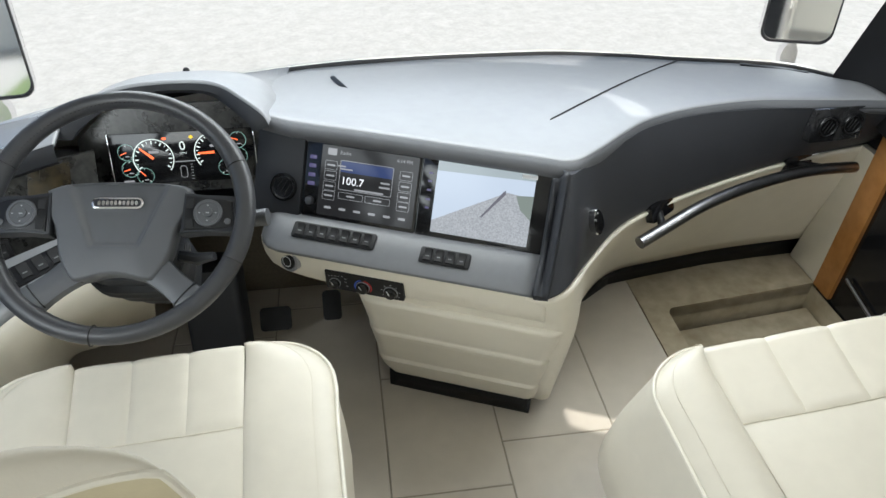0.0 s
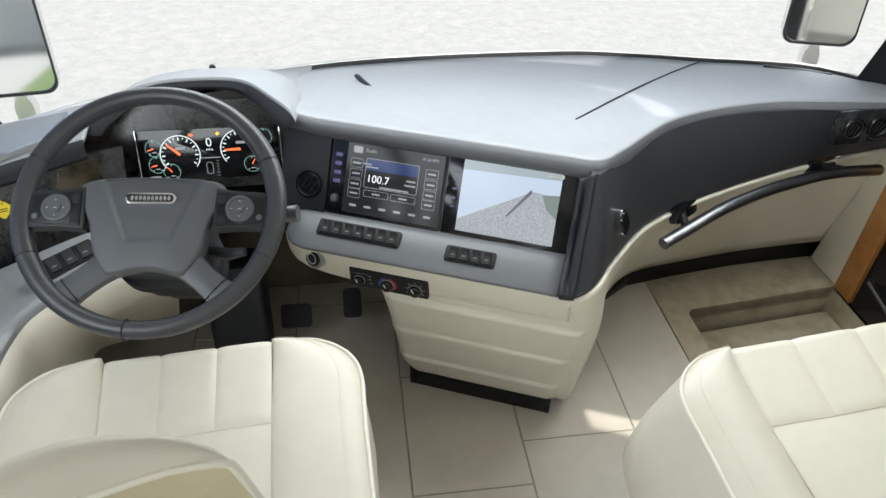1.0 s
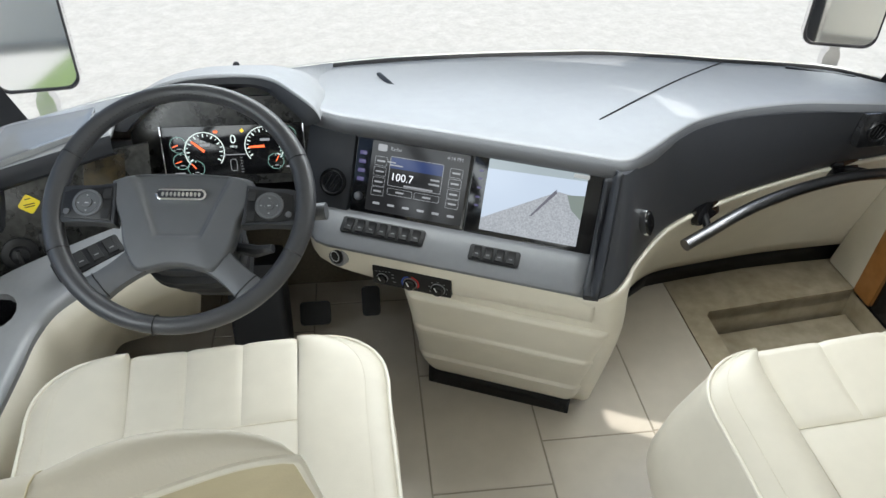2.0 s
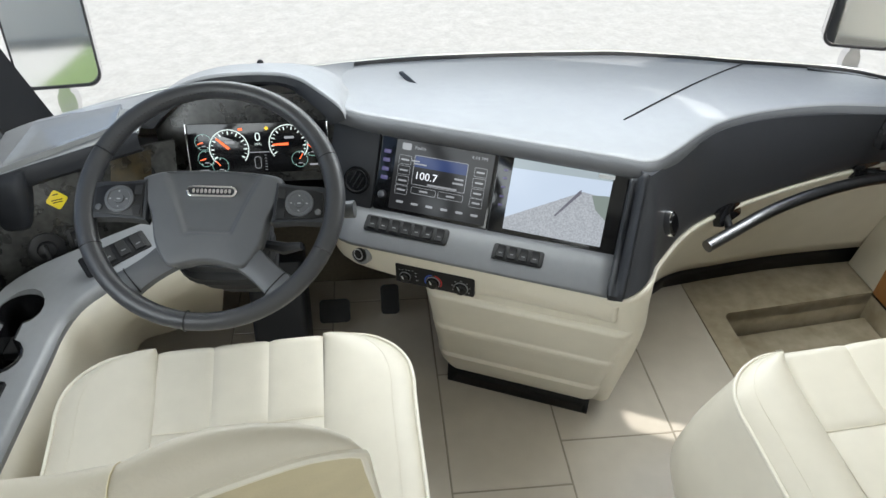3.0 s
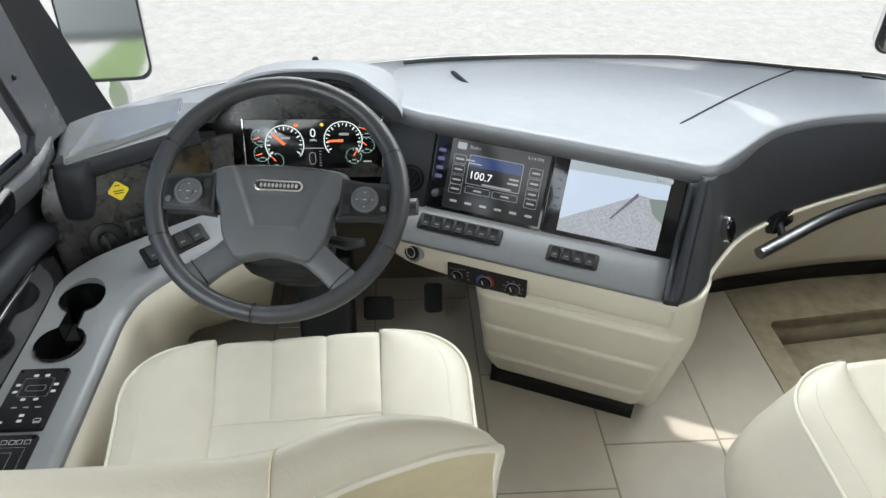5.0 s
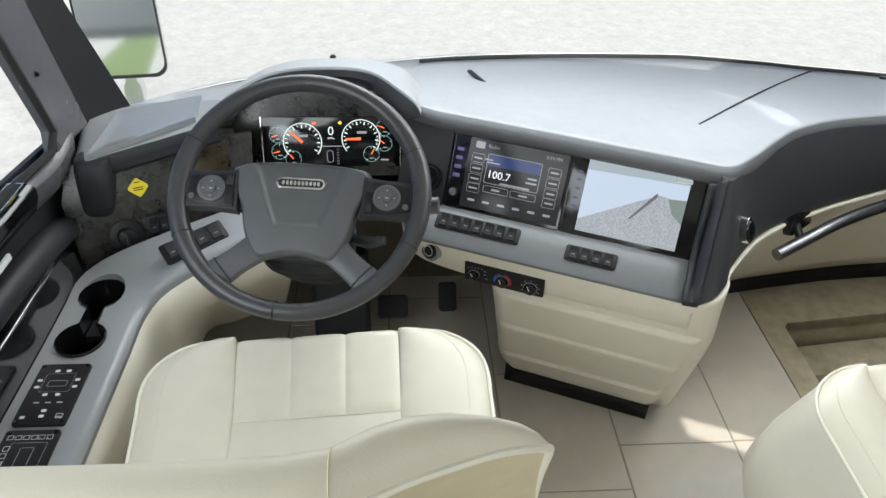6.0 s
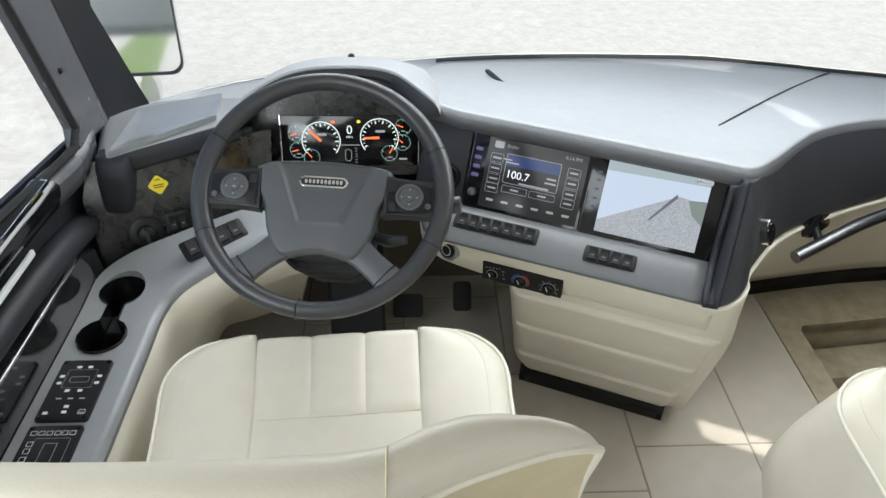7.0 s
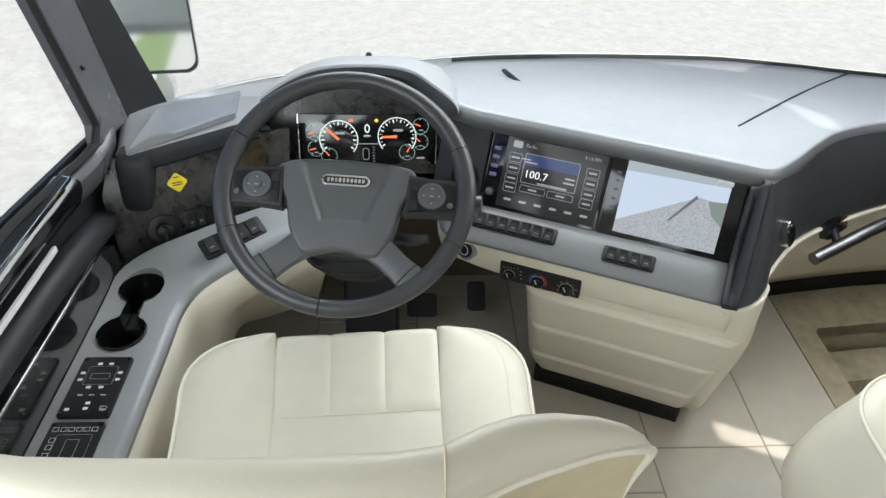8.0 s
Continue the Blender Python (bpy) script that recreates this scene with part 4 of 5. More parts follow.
def dial(cx, cy, r, a0, a1, needle, ticks):
    m = MK @ T(cx, cy, 0.0032)
    d = part("dial", arc_mark(r * 0.95, a0, a1, r * 0.05, 0.0004, 30), GA_WHITE if r > 0.03 else GA_TEAL, disp, m=m, smooth=False)
    bm = bmesh.new()
    for k in range(ticks):
        a = radians(a0 + (a1 - a0) * (k + 0.5) / ticks)
        c, s = math.cos(a), math.sin(a)
        l, w = r * (0.10 if k % 2 else 0.17), r * (0.018 if k % 2 else 0.03)
        q = r * 0.90
        flat([(c * q - s * w, s * q + c * w), (c * q + s * w, s * q - c * w), (c * (q - l) + s * w, s * (q - l) - c * w), (c * (q - l) - s * w, s * (q - l) + c * w)], 0.0004, bm)
    tagged(part("tick_print", bm, GA_WHITE, d, m=m, smooth=False), kind="stuff")
    a = radians(needle)
    c, s, w = math.cos(a), math.sin(a), r * 0.045
    part("needle", flat([(-s * w * 1.6, c * w * 1.6), (s * w * 1.6, -c * w * 1.6), (c * r * 0.8 + s * w, s * r * 0.8 - c * w), (c * r * 0.8 - s * w, s * r * 0.8 + c * w)], 0.0009), GA_RED, d, "orange needle", m=m, smooth=False)
    part("caption", bars([(r * 0.05, r * 0.33 if r > 0.03 else -r * 0.5, r * 0.5)], r * 0.13, z=0.0006), UI_GREY, d, m=m, smooth=False)


dial(-0.070, 0.000, 0.047, -40, 220, 138, 17)
dial(0.071, 0.008, 0.047, -40, 220, 182, 19)
for x, y, nd in ((-0.129, 0.018, 200), (-0.126, -0.022, 195), (-0.094, -0.040, 130), (0.128, 0.034, 160), (0.127, -0.004, 140), (0.095, -0.030, 60)):
    dial(x, y, 0.0195, -90, 270, nd, 5)
bm = text_mesh("0", 0.030, MK.inverted() @ MK @ T(-0.001, 0.026, 0.0038))
text_mesh("MPH", 0.008, T(-0.001, 0.009, 0.0038), bm)
part("speed_figure", bm, GA_WHITE, disp, m=MK, smooth=False)
bm = bars([(-0.001, -0.010, 0.050)], 0.0022, z=0.0036)
bars([(0.014, -0.018 - 0.007 * k, 0.006) for k in range(6)], 0.0012, bm, 0.0036)
frame_line(0.016, 0.030, 0.007, -0.005, -0.035, 0.0014, bm, 0.0036)
bars([(-0.133, -0.051, 0.024), (0.128, -0.044, 0.02)], 0.004, bm, 0.0036)
tagged(part("display_marks", bm, UI_GREY, disp, m=MK, smooth=False), kind="stuff")
part("red_telltale", bars([(-0.040, 0.046, 0.010)], 0.006, z=0.0038), GA_RED, disp, m=MK, smooth=False)
part("amber_telltale", flat([(0.016, 0.047), (0.022, 0.052), (0.027, 0.046), (0.021, 0.042)], 0.0038), GA_AMBER, disp, m=MK, smooth=False)

F = [(-0.452, 1.335, 0.788), (-0.466, 1.345, 0.812), (-0.515, 1.383, 0.836), (-0.560, 1.418, 0.850), (-0.620, 1.436, 0.855), (-0.72, 1.436, 0.855), (-0.79, 1.422, 0.850), (-0.845, 1.393, 0.837), (-0.90, 1.355, 0.812), (-0.925, 1.340, 0.788)]
G = [(-0.435, 1.55, 0.745), (-0.462, 1.57, 0.772), (-0.492, 1.595, 0.792), (-0.545, 1.62, 0.800), (-0.610, 1.635, 0.802), (-0.73, 1.635, 0.802), (-0.80, 1.615, 0.798), (-0.855, 1.585, 0.787), (-0.91, 1.54, 0.762), (-0.95, 1.515, 0.740)]
H = [(-0.44, 1.960, 0.668), (-0.47, 1.955, 0.668), (-0.51, 1.945, 0.668), (-0.56, 1.930, 0.669), (-0.62, 1.915, 0.670), (-0.74, 1.875, 0.671), (-0.81, 1.845, 0.672), (-0.87, 1.820, 0.673), (-0.94, 1.785, 0.674), (-1.0, 1.755, 0.675)]
cols, under = [], []
for f, g, h in zip(F, G, H):
    f, g, h = Vector(f), Vector(g), Vector(h)
    mid = Vector((-0.675, 1.45, 0.72))
    inn = Vector((mid.x - f.x, 0, mid.z - f.z)) * 0.22
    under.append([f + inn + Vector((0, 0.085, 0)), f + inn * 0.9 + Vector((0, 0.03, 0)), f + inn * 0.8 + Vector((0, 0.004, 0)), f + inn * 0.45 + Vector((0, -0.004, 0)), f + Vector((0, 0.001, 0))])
    cols.append([f + Vector((0, 0.002, 0.0)), f + Vector((0, 0.010, 0.005)), f.lerp(g, 0.35) + Vector((0, 0, 0.006)), f.lerp(g, 0.7) + Vector((0, 0, 0.007)), g, g.lerp(h, 0.12) - Vector((0, 0, 0.012)), g.lerp(h, 0.5) - Vector((0, 0, 0.012)), h])
thicken(part("binnacle_hood", loft(matched(cols, 4)), DASH_LIT, dash, "grey hood over the instruments", m=Matrix()), 0.008)
# Darker than the hood's top: the underside's shade is put into the colour.
part("hood_lip", loft(matched(under, 4)), DARK, dash, "underside of the hood with its shade put into the colour", m=Matrix())
part("hood_sensor", lathe([(0.009, -0.003), (0.008, 0.003), (0.005, 0.007), (0, 0.008)], 18), BLACK, dash, "small black light sensor", m=T(-0.672, 1.635, 0.805))

# left pod: tray on top, burl panel with switches
P0 = [(-1.180, 1.176, 0.756), (-1.152, 1.172, 0.769), (-1.10, 1.200, 0.775), (-1.02, 1.238, 0.783), (-0.94, 1.275, 0.792), (-0.90, 1.292, 0.796)]
P1 = [(-1.215, 1.33, 0.760), (-1.20, 1.335, 0.775), (-1.13, 1.375, 0.788), (-1.05, 1.385, 0.797), (-0.96, 1.375, 0.806), (-0.90, 1.365, 0.812)]
P2 = [(-1.22, 1.610, 0.678), (-1.20, 1.625, 0.677), (-1.13, 1.680, 0.676), (-1.06, 1.725, 0.676), (-0.99, 1.765, 0.675), (-0.93, 1.790, 0.674)]
cols, face = [], []
for a, b, c in zip(P0, P1, P2):
    a, b, c = Vector(a), Vector(b), Vector(c)
    face.append([a + Vector((0, 0.03, -0.052)), a + Vector((0, 0.006, -0.050)), a + Vector((0, -0.004, -0.040)), a + Vector((0, -0.005, -0.022)), a + Vector((0, -0.003, -0.010)), a + Vector((0, 0.004, -0.002))])
    cols.append([a + Vector((0, 0.004, -0.002)), a + Vector((0, 0.012, 0)), a.lerp(b, 0.5) + Vector((0, 0, -0.002)), a.lerp(b, 0.85), b + Vector((0, 0, 0.004)), b.lerp(c, 0.15) - Vector((0, 0, 0.004)), b.lerp(c, 0.6), c])
thicken(part("pod_top", loft(matched(cols, 4)), DASH_LIT, dash, "grey side pod beside the driver window", m=Matrix()), 0.008)
# Front face of the same pod, its shade given by the darker material.
part("pod_face", loft(matched(face, 4)), DARK, dash, "front edge of the side pod with its shade put into the colour", m=Matrix())
quad = [Vector((x, y, 0.0635 * x + 0.10 * y + 0.7285)) for x, y in ((-1.146, 1.180), (-0.948, 1.300), (-0.953, 1.392), (-1.128, 1.345))]
rows = []
for j in range(15):
    row = []
    for i in range(25):
        p, q = i / 24, j / 14
        edge = min(p, 1 - p, (q if q < 0.5 else 1 - q) * 0.45) / 0.085
        t = max(0.0, min(1.0, edge))
        row.append(quad[0].lerp(quad[1], p).lerp(quad[3].lerp(quad[2], p), q) + Vector((0, 0, 0.0085 - 0.0050 * t * t * (3 - 2 * t))))
    rows.append(row)
down = Vector((0, 0, 0.012))
rows = [[r[0] - down] + r + [r[-1] - down] for r in rows]
bm = loft([[v - down for v in rows[0]]] + rows + [[v - down for v in rows[-1]]])
TRAY = material("glossy_grey_tray", (0.22, 0.226, 0.235), 0.09, 0.0, grain=0.04, coat=0.6)
part("pod_tray", bm, TRAY, dash, "glossy grey tray insert", m=Matrix())
rows = []
for z, x0, x1, y0, y1 in ((0.768, -1.178, -1.108, 1.174, 1.222), (0.750, -1.179, -1.108, 1.162, 1.222), (0.715, -1.181, -1.112, 1.156, 1.222), (0.675, -1.183, -1.118, 1.156, 1.220), (0.648, -1.186, -1.124, 1.158, 1.218), (0.640, -1.184, -1.128, 1.162, 1.214), (0.637, -1.176, -1.138, 1.170, 1.206)):
    rows.append([(x, y, z) for x, y in rrect(x1 - x0, y1 - y0, 0.016 if z > 0.639 else 0.010, 6, (x0 + x1) / 2, (y0 + y1) / 2)])
part("pod_leg", loft(rows, closed=True, cap=True), DARK, dash, "rounded dark end of the side pod", m=Matrix(), angle=60)
MP = T(-1.079, 1.212, 0.681) @ pose(0, 0, 0, 0, 0, 24) @ pose(0, 0, 0, 73, 0, 0)
pan = part("pod_panel", prism([(-0.145, -0.18), (0.10, -0.12), (0.24, -0.10), (0.27, 0.07), (-0.12, 0.075), (-0.15, 0.0)], -0.02, -0.002, 0.001), BURL, dash, "dark burl side panel", m=MP)
part("amber_panel", prism([(0.115, 0.005), (0.20, -0.005), (0.215, 0.06), (0.13, 0.06)], -0.003, 0.0008, 0.0005), BURL_REFLECT, pan, "burl insert with an amber reflection put into its colour", m=MP)
st = part("warning_sticker", prism(rrect(0.033, 0.033, 0.005, 4), 0.0, 0.0012, 0.0004), YELLOW, pan, "yellow diamond warning sticker", m=MP @ T(0.004, 0, 0) @ pose(0, 0, 0, 0, 0, 45))
bm = bars([(0, 0.0, 0.022), (0, -0.005, 0.020), (0, 0.012, 0.012)], 0.0022, z=0.0015)
tagged(part("sticker_print", bm, BLACK, st, m=MP @ T(0.004, 0, 0), smooth=False), kind="stuff")
kn = part("lamp_knob", lathe([(0.037, -0.004), (0.037, 0.002), (0.033, 0.004), (0.020, 0.004), (0.018, 0.016), (0.014, 0.019), (0, 0.0195)], 28), BLACK, pan, "black rotary lamp switch", m=MP @ T(-0.046, -0.101, 0))
part("knob_grip", box(0, 0, 0.022, 0.008, 0.032, 0.016, 0.003), BLACK, kn, m=MP @ T(-0.046, -0.101, 0))
rocker_bank(pan, MP @ T(0.024, -0.090, 0), 0, 0, 0.052, 0.045, 2, "pair of black rocker switches")

# ---- driver side console ----
con = thing("side_console", T(-1.11, 0.7, 0), "satin grey side console with cup holders, cream below", "console")
TOPC = [((-1.19, -0.25, 0.54), (-1.05, -0.25, 0.54)), ((-1.19, 0.40, 0.54), (-1.05, 0.40, 0.54)), ((-1.19, 0.85, 0.54), (-1.048, 0.85, 0.54)), ((-1.19, 0.98, 0.542), (-1.046, 0.955, 0.544)), ((-1.185, 1.065, 0.55), (-1.028, 1.005, 0.556)), ((-1.13, 1.115, 0.57), (-0.985, 1.035, 0.580)), ((-1.03, 1.155, 0.595), (-0.92, 1.075, 0.600)), ((-0.93, 1.20, 0.612), (-0.85, 1.118, 0.612)), ((-0.83, 1.245, 0.622), (-0.775, 1.158, 0.618)), ((-0.77, 1.27, 0.625), (-0.73, 1.18, 0.620))]
cols = []
for a, b in TOPC:
    a, b = Vector(a), Vector(b)
    d = (b - a).normalized()
    cols.append([a + Vector((0, 0, -0.05)), a, a.lerp(b, 0.25), a.lerp(b, 0.5), a.lerp(b, 0.75), b, b + d * 0.010 + Vector((0, 0, -0.004)), b + d * 0.016 + Vector((0, 0, -0.014)), b + d * 0.014 + Vector((0, 0, -0.030)), b + Vector((0, 0, -0.032)), a + Vector((0.01, 0, -0.05))])
top = part("console_top", loft(matched(cols, 4), closed=True, cap=True), SILVER, con, "satin grey console top", m=Matrix())


def figure8(r, c0, c1, half, n=14):
    """Outline of two circles joined by a slot, along y."""
    a = math.asin(half / r)
    out = []
    for k in range(n + 1):
        t = math.pi / 2 + a + (2 * math.pi - 2 * a) * k / n
        out.append((r * math.cos(t), c0 + r * math.sin(t)))
    for k in range(n + 1):
        t = -math.pi / 2 + a + (2 * math.pi - 2 * a) * k / n
        out.append((r * math.cos(t), c1 + r * math.sin(t)))
    return out


CUP = T(-1.124, 0, 0)
cut_out(top, prism(figure8(0.0475, 0.886, 1.018, 0.018), 0.40, 0.60, bm=None, m=CUP))
o0, o1 = figure8(0.0475, 0.886, 1.018, 0.018), figure8(0.0445, 0.886, 1.018, 0.016)
bm = loft([[(x, y, z) for x, y in o] for o, z in ((o0, 0.535), (o0, 0.545), (o1, 0.546), (o1, 0.538), (o1, 0.45))], closed=True)
prism(o1, 0.44, 0.45, bm=bm)
part("cup_holder", bm, SHINY, con, "black double cup holder", m=CUP)
part("cup_bridge", box(-1.124, 0.952, 0.50, 0.032, 0.05, 0.02, 0.004), BLACK, con, m=Matrix())
for yc, hh, lab in ((0.7485, 0.140, "black keypad with white symbols"), (0.600, 0.136, "black keypad with white outlines")):
    mk = T(-1.1235, yc, 0.5415)
    kp = part("keypad", prism(rrect(0.089, hh, 0.005, 4), -0.002, 0.005, 0.0015), BLACK, con, lab, m=mk)
    for sx in (-1, 1):
        for sy in (-1, 1):
            part("screw", lathe([(0.0035, 0.004), (0.0032, 0.007), (0, 0.0075)], 10), SHINY, kp, m=mk @ T(sx * 0.0385, sy * (hh / 2 - 0.006), 0))
    bm, bg = bmesh.new(), bmesh.new()
    Zk = 0.0054
    if yc > 0.7:
        for x, y in ((-0.010, 0.052), (0.010, 0.052), (-0.033, 0.030), (-0.033, 0.014), (0.033, 0.030), (0.033, 0.014), (-0.012, -0.004), (0.010, -0.004), (-0.031, -0.054), (0.0, -0.052), (0.0, -0.040)):
            flat(rrect(0.0085, 0.006, 0.001, 2, x, y), Zk, bm)
        frame_line(0.034, 0.014, 0.003, 0.0, 0.022, 0.0009, bg, Zk)
        frame_line(0.052, 0.044, 0.003, 0.0, 0.024, 0.0006, bg, Zk)
        bars([(-0.02, -0.022, 0.01), (0.0, -0.022, 0.01), (0.02, -0.022, 0.01), (0.031, -0.054, 0.010)], 0.003, bg, Zk)
        frame_line(0.012, 0.010, 0.002, 0.030, -0.052, 0.0009, bm, Zk)
    else:
        for x in (-0.032, -0.019, 0.019, 0.032, -0.006, 0.007):
            frame_line(0.010, 0.009, 0.001, x, 0.052, 0.0009, bm, Zk)
            frame_line(0.010, 0.009, 0.001, x, -0.050, 0.0009, bm, Zk)
        for y in (0.03, 0.016, 0.0):
            frame_line(0.010, 0.010, 0.001, -0.030, y, 0.0009, bm, Zk)
        frame_line(0.022, 0.055, 0.002, 0.004, 0.004, 0.0008, bg, Zk)
        frame_line(0.058, 0.075, 0.003, 0.004, 0.004, 0.0006, bg, Zk)
        part("tick_mark", flat([(0.018, -0.026), (0.021, -0.022), (0.023, -0.024), (0.033, -0.012), (0.023, -0.030)], Zk + 0.0003), YELLOW, kp, m=mk, smooth=False)
    tagged(part("symbol_print", bm, PRINT, kp, m=mk, smooth=False), kind="stuff")
    tagged(part("outline_print", bg, GREYPRINT, kp, m=mk, smooth=False), kind="stuff")
MSW = T(-0.944, 1.106, 0.610) @ pose(0, 0, 0, 0, 0, 34) @ pose(0, 0, 0, 20, -6, 0)
rocker_bank(con, MSW, 0, 0, 0.140, 0.050, 4, "black bank of four rocker switches")
cols = []
for k, (a, b) in enumerate(TOPC):
    a, b = Vector(a), Vector(b)
    d = (b - a).normalized()
    if k < 4:
        cols.append([b + d * 0.006 + Vector((0, 0, -0.028)), b + d * 0.008 + Vector((0, 0, -0.10)), b + d * 0.006 + Vector((0, 0, -0.22)), Vector((b.x - 0.005, b.y, 0.16)), Vector((b.x - 0.01, b.y, 0.001))])
    else:
        s = min(1, (k - 3) / 3)
        bk = Vector((-0.55, 0.83, 0)) * (0.16 * s)
        cols.append([b + d * 0.006 + Vector((0, 0, -0.028)), b + d * 0.004 + Vector((0, 0, -0.08)), b - d * 0.01 * s + Vector((0, 0, -0.135)), b + bk * 0.5 + Vector((0, 0, -0.20 - 0.05 * (1 - s))), b + bk + Vector((0, 0, -b.z + 0.25 * s + 0.001))])
thicken(part("console_side", loft(matched(cols, 4)), CREAM, con, "cream lower console panel", m=Matrix()), 0.008)

# ---- grab rail on the apron ----
rail = thing("grab_rail", T(0.8, 1.45, 0.5), "curved brushed dark metal grab rail on the cream panel", "grab rail")
curve = smooth_line([(0.448, 1.232, 0.450), (0.52, 1.262, 0.466), (0.64, 1.308, 0.497), (0.78, 1.354, 0.514), (0.94, 1.402, 0.516), (1.06, 1.432, 0.508), (1.19, 1.462, 0.488)], 30)
part("bar", tube(curve, 0.0165, 16), STEEL, rail, m=Matrix())
for k, px in ((3, 0.53), (25, 1.03)):
    p = curve[k]
    w = on_apron(px, 0.485)
    part("mount_post", tube([p, p.lerp(w, 0.5), w], 0.011, 12), BLACK, rail, "black mount post", m=Matrix())
    part("mount_plate", prism(rrect(0.105, 0.052, 0.010, 4), -0.004, 0.018, 0.004), SHINY, rail, "gloss black mount plate", m=Matrix.Translation(w) @ pose(0, 0, 0, 0, 0, 24 if k < 10 else 14) @ pose(0, 0, 0, 68, 0, 12 if k < 10 else 4))

# ---- steering wheel and column ----
WM = T(-0.676, 0.928, 0.848) @ pose(0, 0, 0, 0, 0, -1.5) @ pose(0, 0, 0, 37.4, 0, 0) @ pose(0, 0, 0, 0, 0, -3.2)
sw = thing("steering_wheel", WM, "dark grey leather steering wheel with four spokes and buttons", "steering wheel")
RIM, TR = 0.2125, 0.0165
rows = []
for k in range(72):
    a = 2 * math.pi * k / 72
    lump = 0.0012 * math.cos(2 * a)
    rows.append([Vector(((RIM + (TR + lump) * math.cos(b)) * math.cos(a), (RIM + (TR + lump) * math.cos(b)) * math.sin(a), (TR * 1.08) * math.sin(b))) for b in (2 * math.pi * j / 16 for j in range(16))])
rows.append(rows[0])
bm = loft(rows, closed=True)
bmesh.ops.remove_doubles(bm, verts=bm.verts, dist=1e-6)
part("rim", bm, WHEEL, sw)
for a in (-96, 24, 156, 204, -24):
    c, s = math.cos(radians(a)), math.sin(radians(a))
    bm = tube([Vector(((RIM + (TR + 0.0006) * math.cos(b)) * c, (RIM + (TR + 0.0006) * math.cos(b)) * s, TR * 1.09 * math.sin(b))) for b in (2 * math.pi * j / 20 for j in range(20))], 0.0011, 5, closed=True)
    part("rim_seam", bm, BLACK, sw)
bm = bmesh.new()
for k in range(64):
    a = radians(26 + 128 * k / 63)
    c, s = math.cos(a), math.sin(a)
    box((RIM - TR * 0.72) * c, (RIM - TR * 0.72) * s, TR * 0.78, 0.0022, 0.0012, 0.0012, bm=bm)
tagged(part("rim_stitching", bm, RUBBER, sw), kind="stuff")
# hub pad with a sunken shield-shaped field
hub = [(-0.121, 0.040), (-0.085, 0.052), (0.0, 0.056), (0.085, 0.052), (0.121, 0.040), (0.114, 0.0), (0.101, -0.030), (0.091, -0.075), (0.072, -0.112), (0.058, -0.120), (0.025, -0.112), (0.0, -0.109), (-0.025, -0.112), (-0.058, -0.120), (-0.072, -0.112), (-0.091, -0.075), (-0.101, -0.030), (-0.114, 0.0)]
hubs = [(p.x, p.y) for p in smooth_line([(x, y, 0) for x, y in hub + [hub[0]]], 97)[:-1]]


def hub_z(x, y, q):
    """The pad's dome less the shield that is pressed into it."""
    wide = 0.043 + 0.040 * (y + 0.062) / 0.102
    d = min((wide - abs(x)) * 0.93, y + 0.066, 0.016)
    t = max(0.0, min(1.0, d / 0.012))
    return 0.0045 + 0.0060 * (1 - q * q) - 0.0085 * t * t * (3 - 2 * t)


rows = [[(x * q, (y + 0.03) * q - 0.03, z) for x, y in hubs] for q, z in ((0.90, -0.05), (1.0, -0.025), (1.0, -0.006), (0.990, -0.001), (0.972, 0.002))]
for k in range(38):
    q = 0.95 - 0.93 * k / 37
    rows.append([(x * q, (y + 0.03) * q - 0.03, hub_z(x * q, (y + 0.03) * q - 0.03, q)) for x, y in hubs])
part("hub_pad", loft(rows, closed=True, cap=True), HUB, sw, "grey moulded hub pad with a sunken shield", angle=60)
